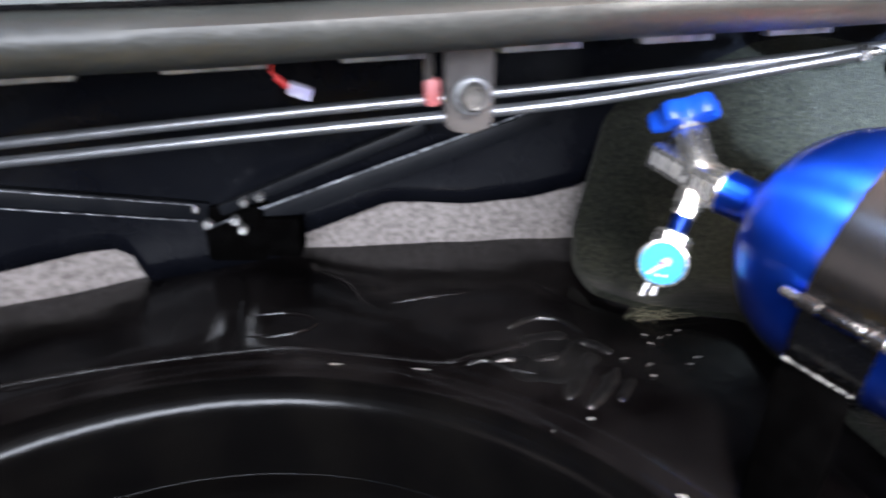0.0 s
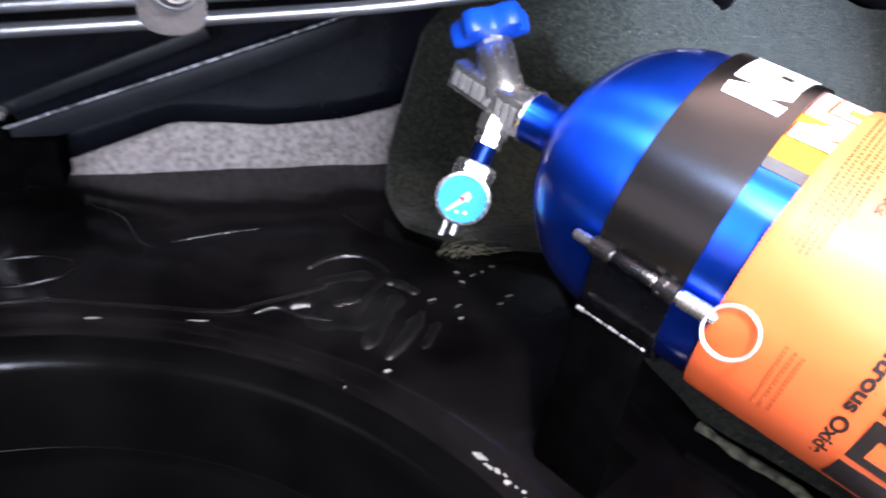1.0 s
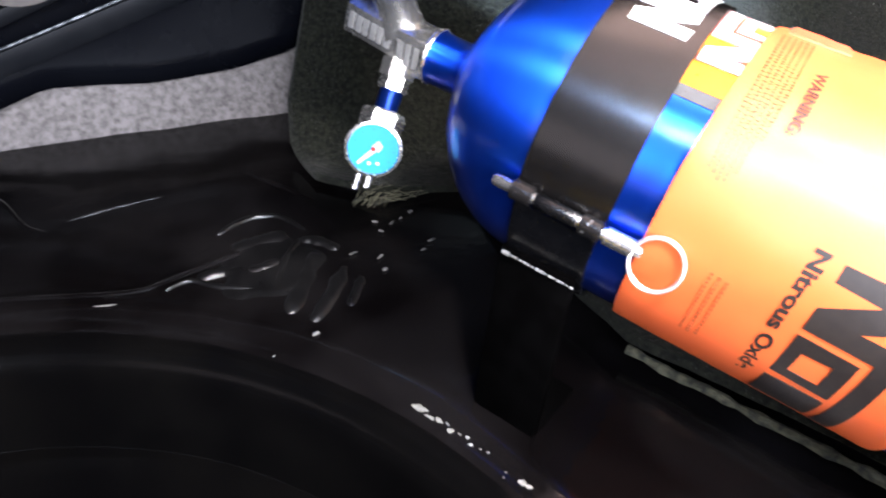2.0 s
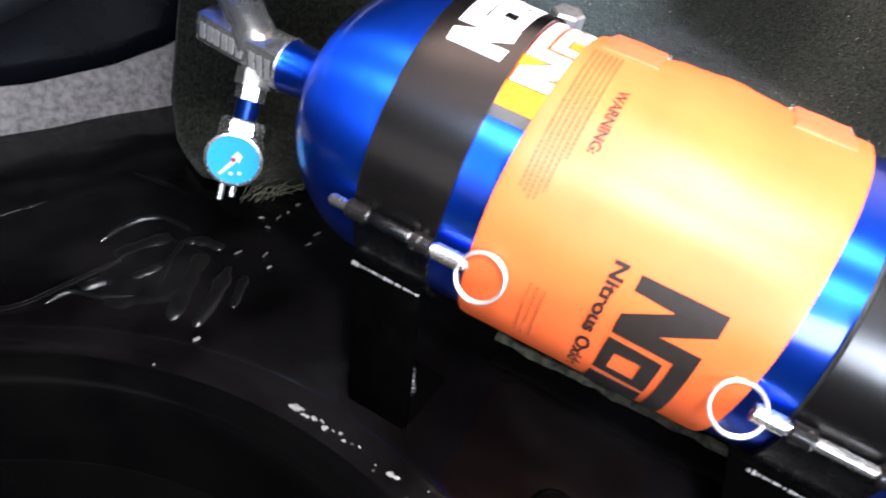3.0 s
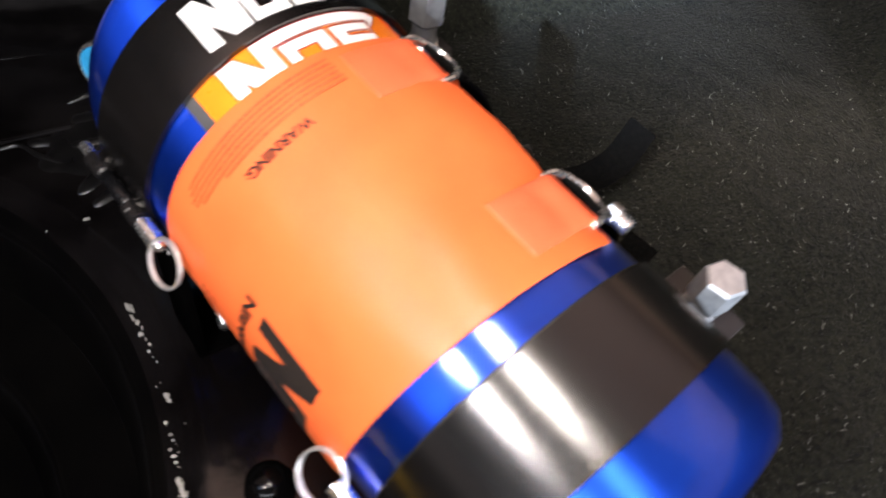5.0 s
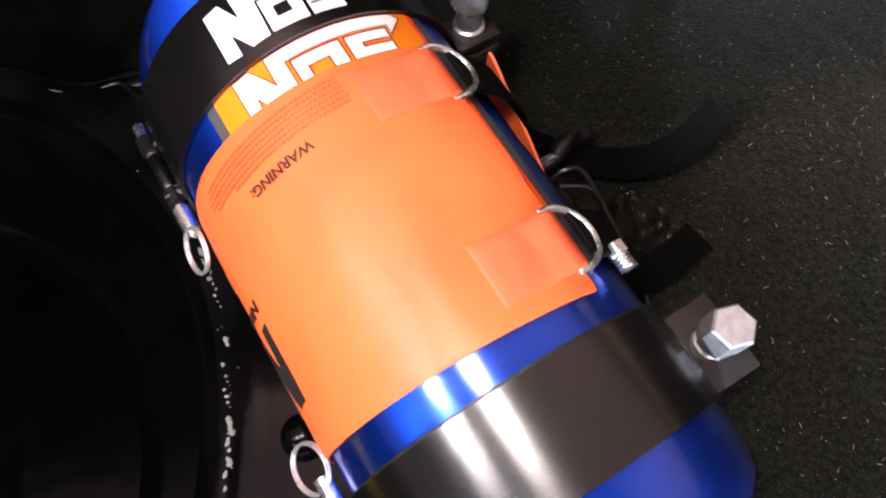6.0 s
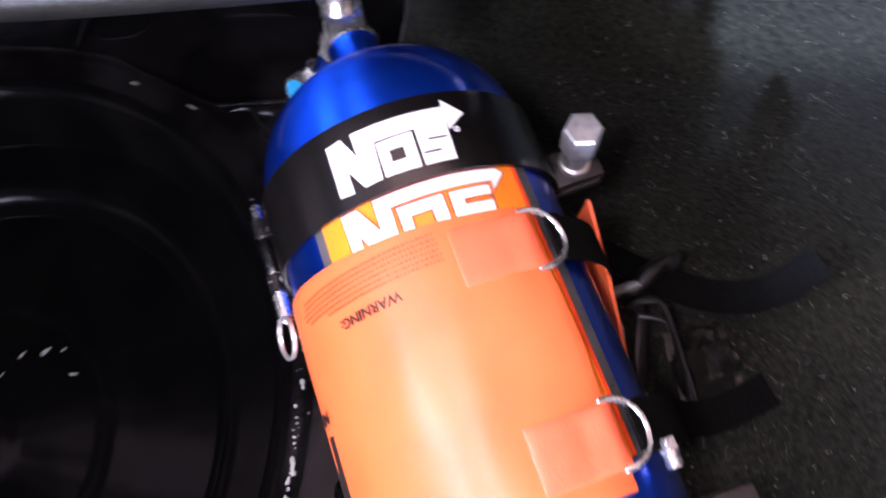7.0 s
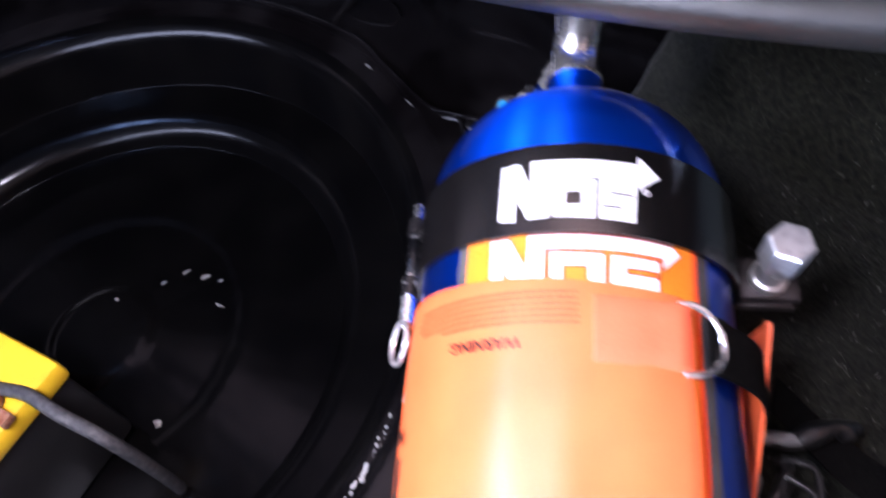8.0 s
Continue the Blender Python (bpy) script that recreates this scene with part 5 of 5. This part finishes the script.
# thin beads added in place of a seam, dents and their reflections
for pts, rad in (([(-0.236, 0.79, 0.001), (-0.215, 0.73, 0.002), (-0.205, 0.68, 0.003), (-0.190, 0.628, 0.002)], 0.0045),
                 ([(-0.195, 0.690, 0.000), (-0.16, 0.694, 0.001), (-0.132, 0.682, 0.001), (-0.135, 0.664, 0.001), (-0.165, 0.650, 0.001), (-0.192, 0.650, 0.000)], 0.0024),
                 ([(-0.06, 0.712, 0.000), (-0.02, 0.725, 0.001), (0.03, 0.738, 0.000)], 0.0026), ([(-0.15, 0.79, 0.0), (-0.11, 0.76, 0.001), (-0.085, 0.715, 0.001), (-0.065, 0.70, 0.0)], 0.0026),
                 ([(0.10, 0.76, 0.0), (0.135, 0.72, 0.001), (0.160, 0.690, 0.0)], 0.0030)):
    ob = part("floor_bead", tube(bmesh.new(), [q - Vector((0, 0, 0.0012)) for q in spline(pts, 30)], [rad * (0.45 + 0.35 * math.sin(math.pi * k / 30) + 0.15 * noise.noise((k * 0.4, rad * 900, 0))) for k in range(31)], 8), FLOOR_PAINT)
    tagged(ob, label="thin bead standing in for a seam and dents in the boot floor", category="sealant", group="sealant beads")
ob = part("floor_plug", lathe(bmesh.new(), [(0, 0.020), (0.006, 0.0194), (0.011, 0.0165), (0.0145, 0.011), (0.016, 0.004), (0.017, -0.001)], 28), WELL_PAINT, m=pose(0.295, 0.304, 0))
tagged(ob, label="domed black plug standing in the boot floor", category="plug")
fb = thing("floor_bolt", pose(0.2490, 0.4225, 0.0), "bright threaded bolt with nut through the bracket foot", "bolt")
part("washer", lathe(bmesh.new(), [(0, 0.0042), (0.0060, 0.0042), (0.0060, 0.0056), (0, 0.0056)], 20), BLACK_METAL, fb)
part("nut", prism(bmesh.new(), 6, 0.0056, 0.0056, 0.012, 0.0008), GREY_STEEL, fb)
bm = bmesh.new()
pro = [(0, 0.010)]
for k in range(9):
    pro += [(0.0034, 0.0105 + 0.002 * k), (0.0044, 0.0115 + 0.002 * k)]
lathe(bm, pro + [(0.0036, 0.0290), (0, 0.0290)], 18)
part("thread", bm, CHROME, fb, "bright threaded end")
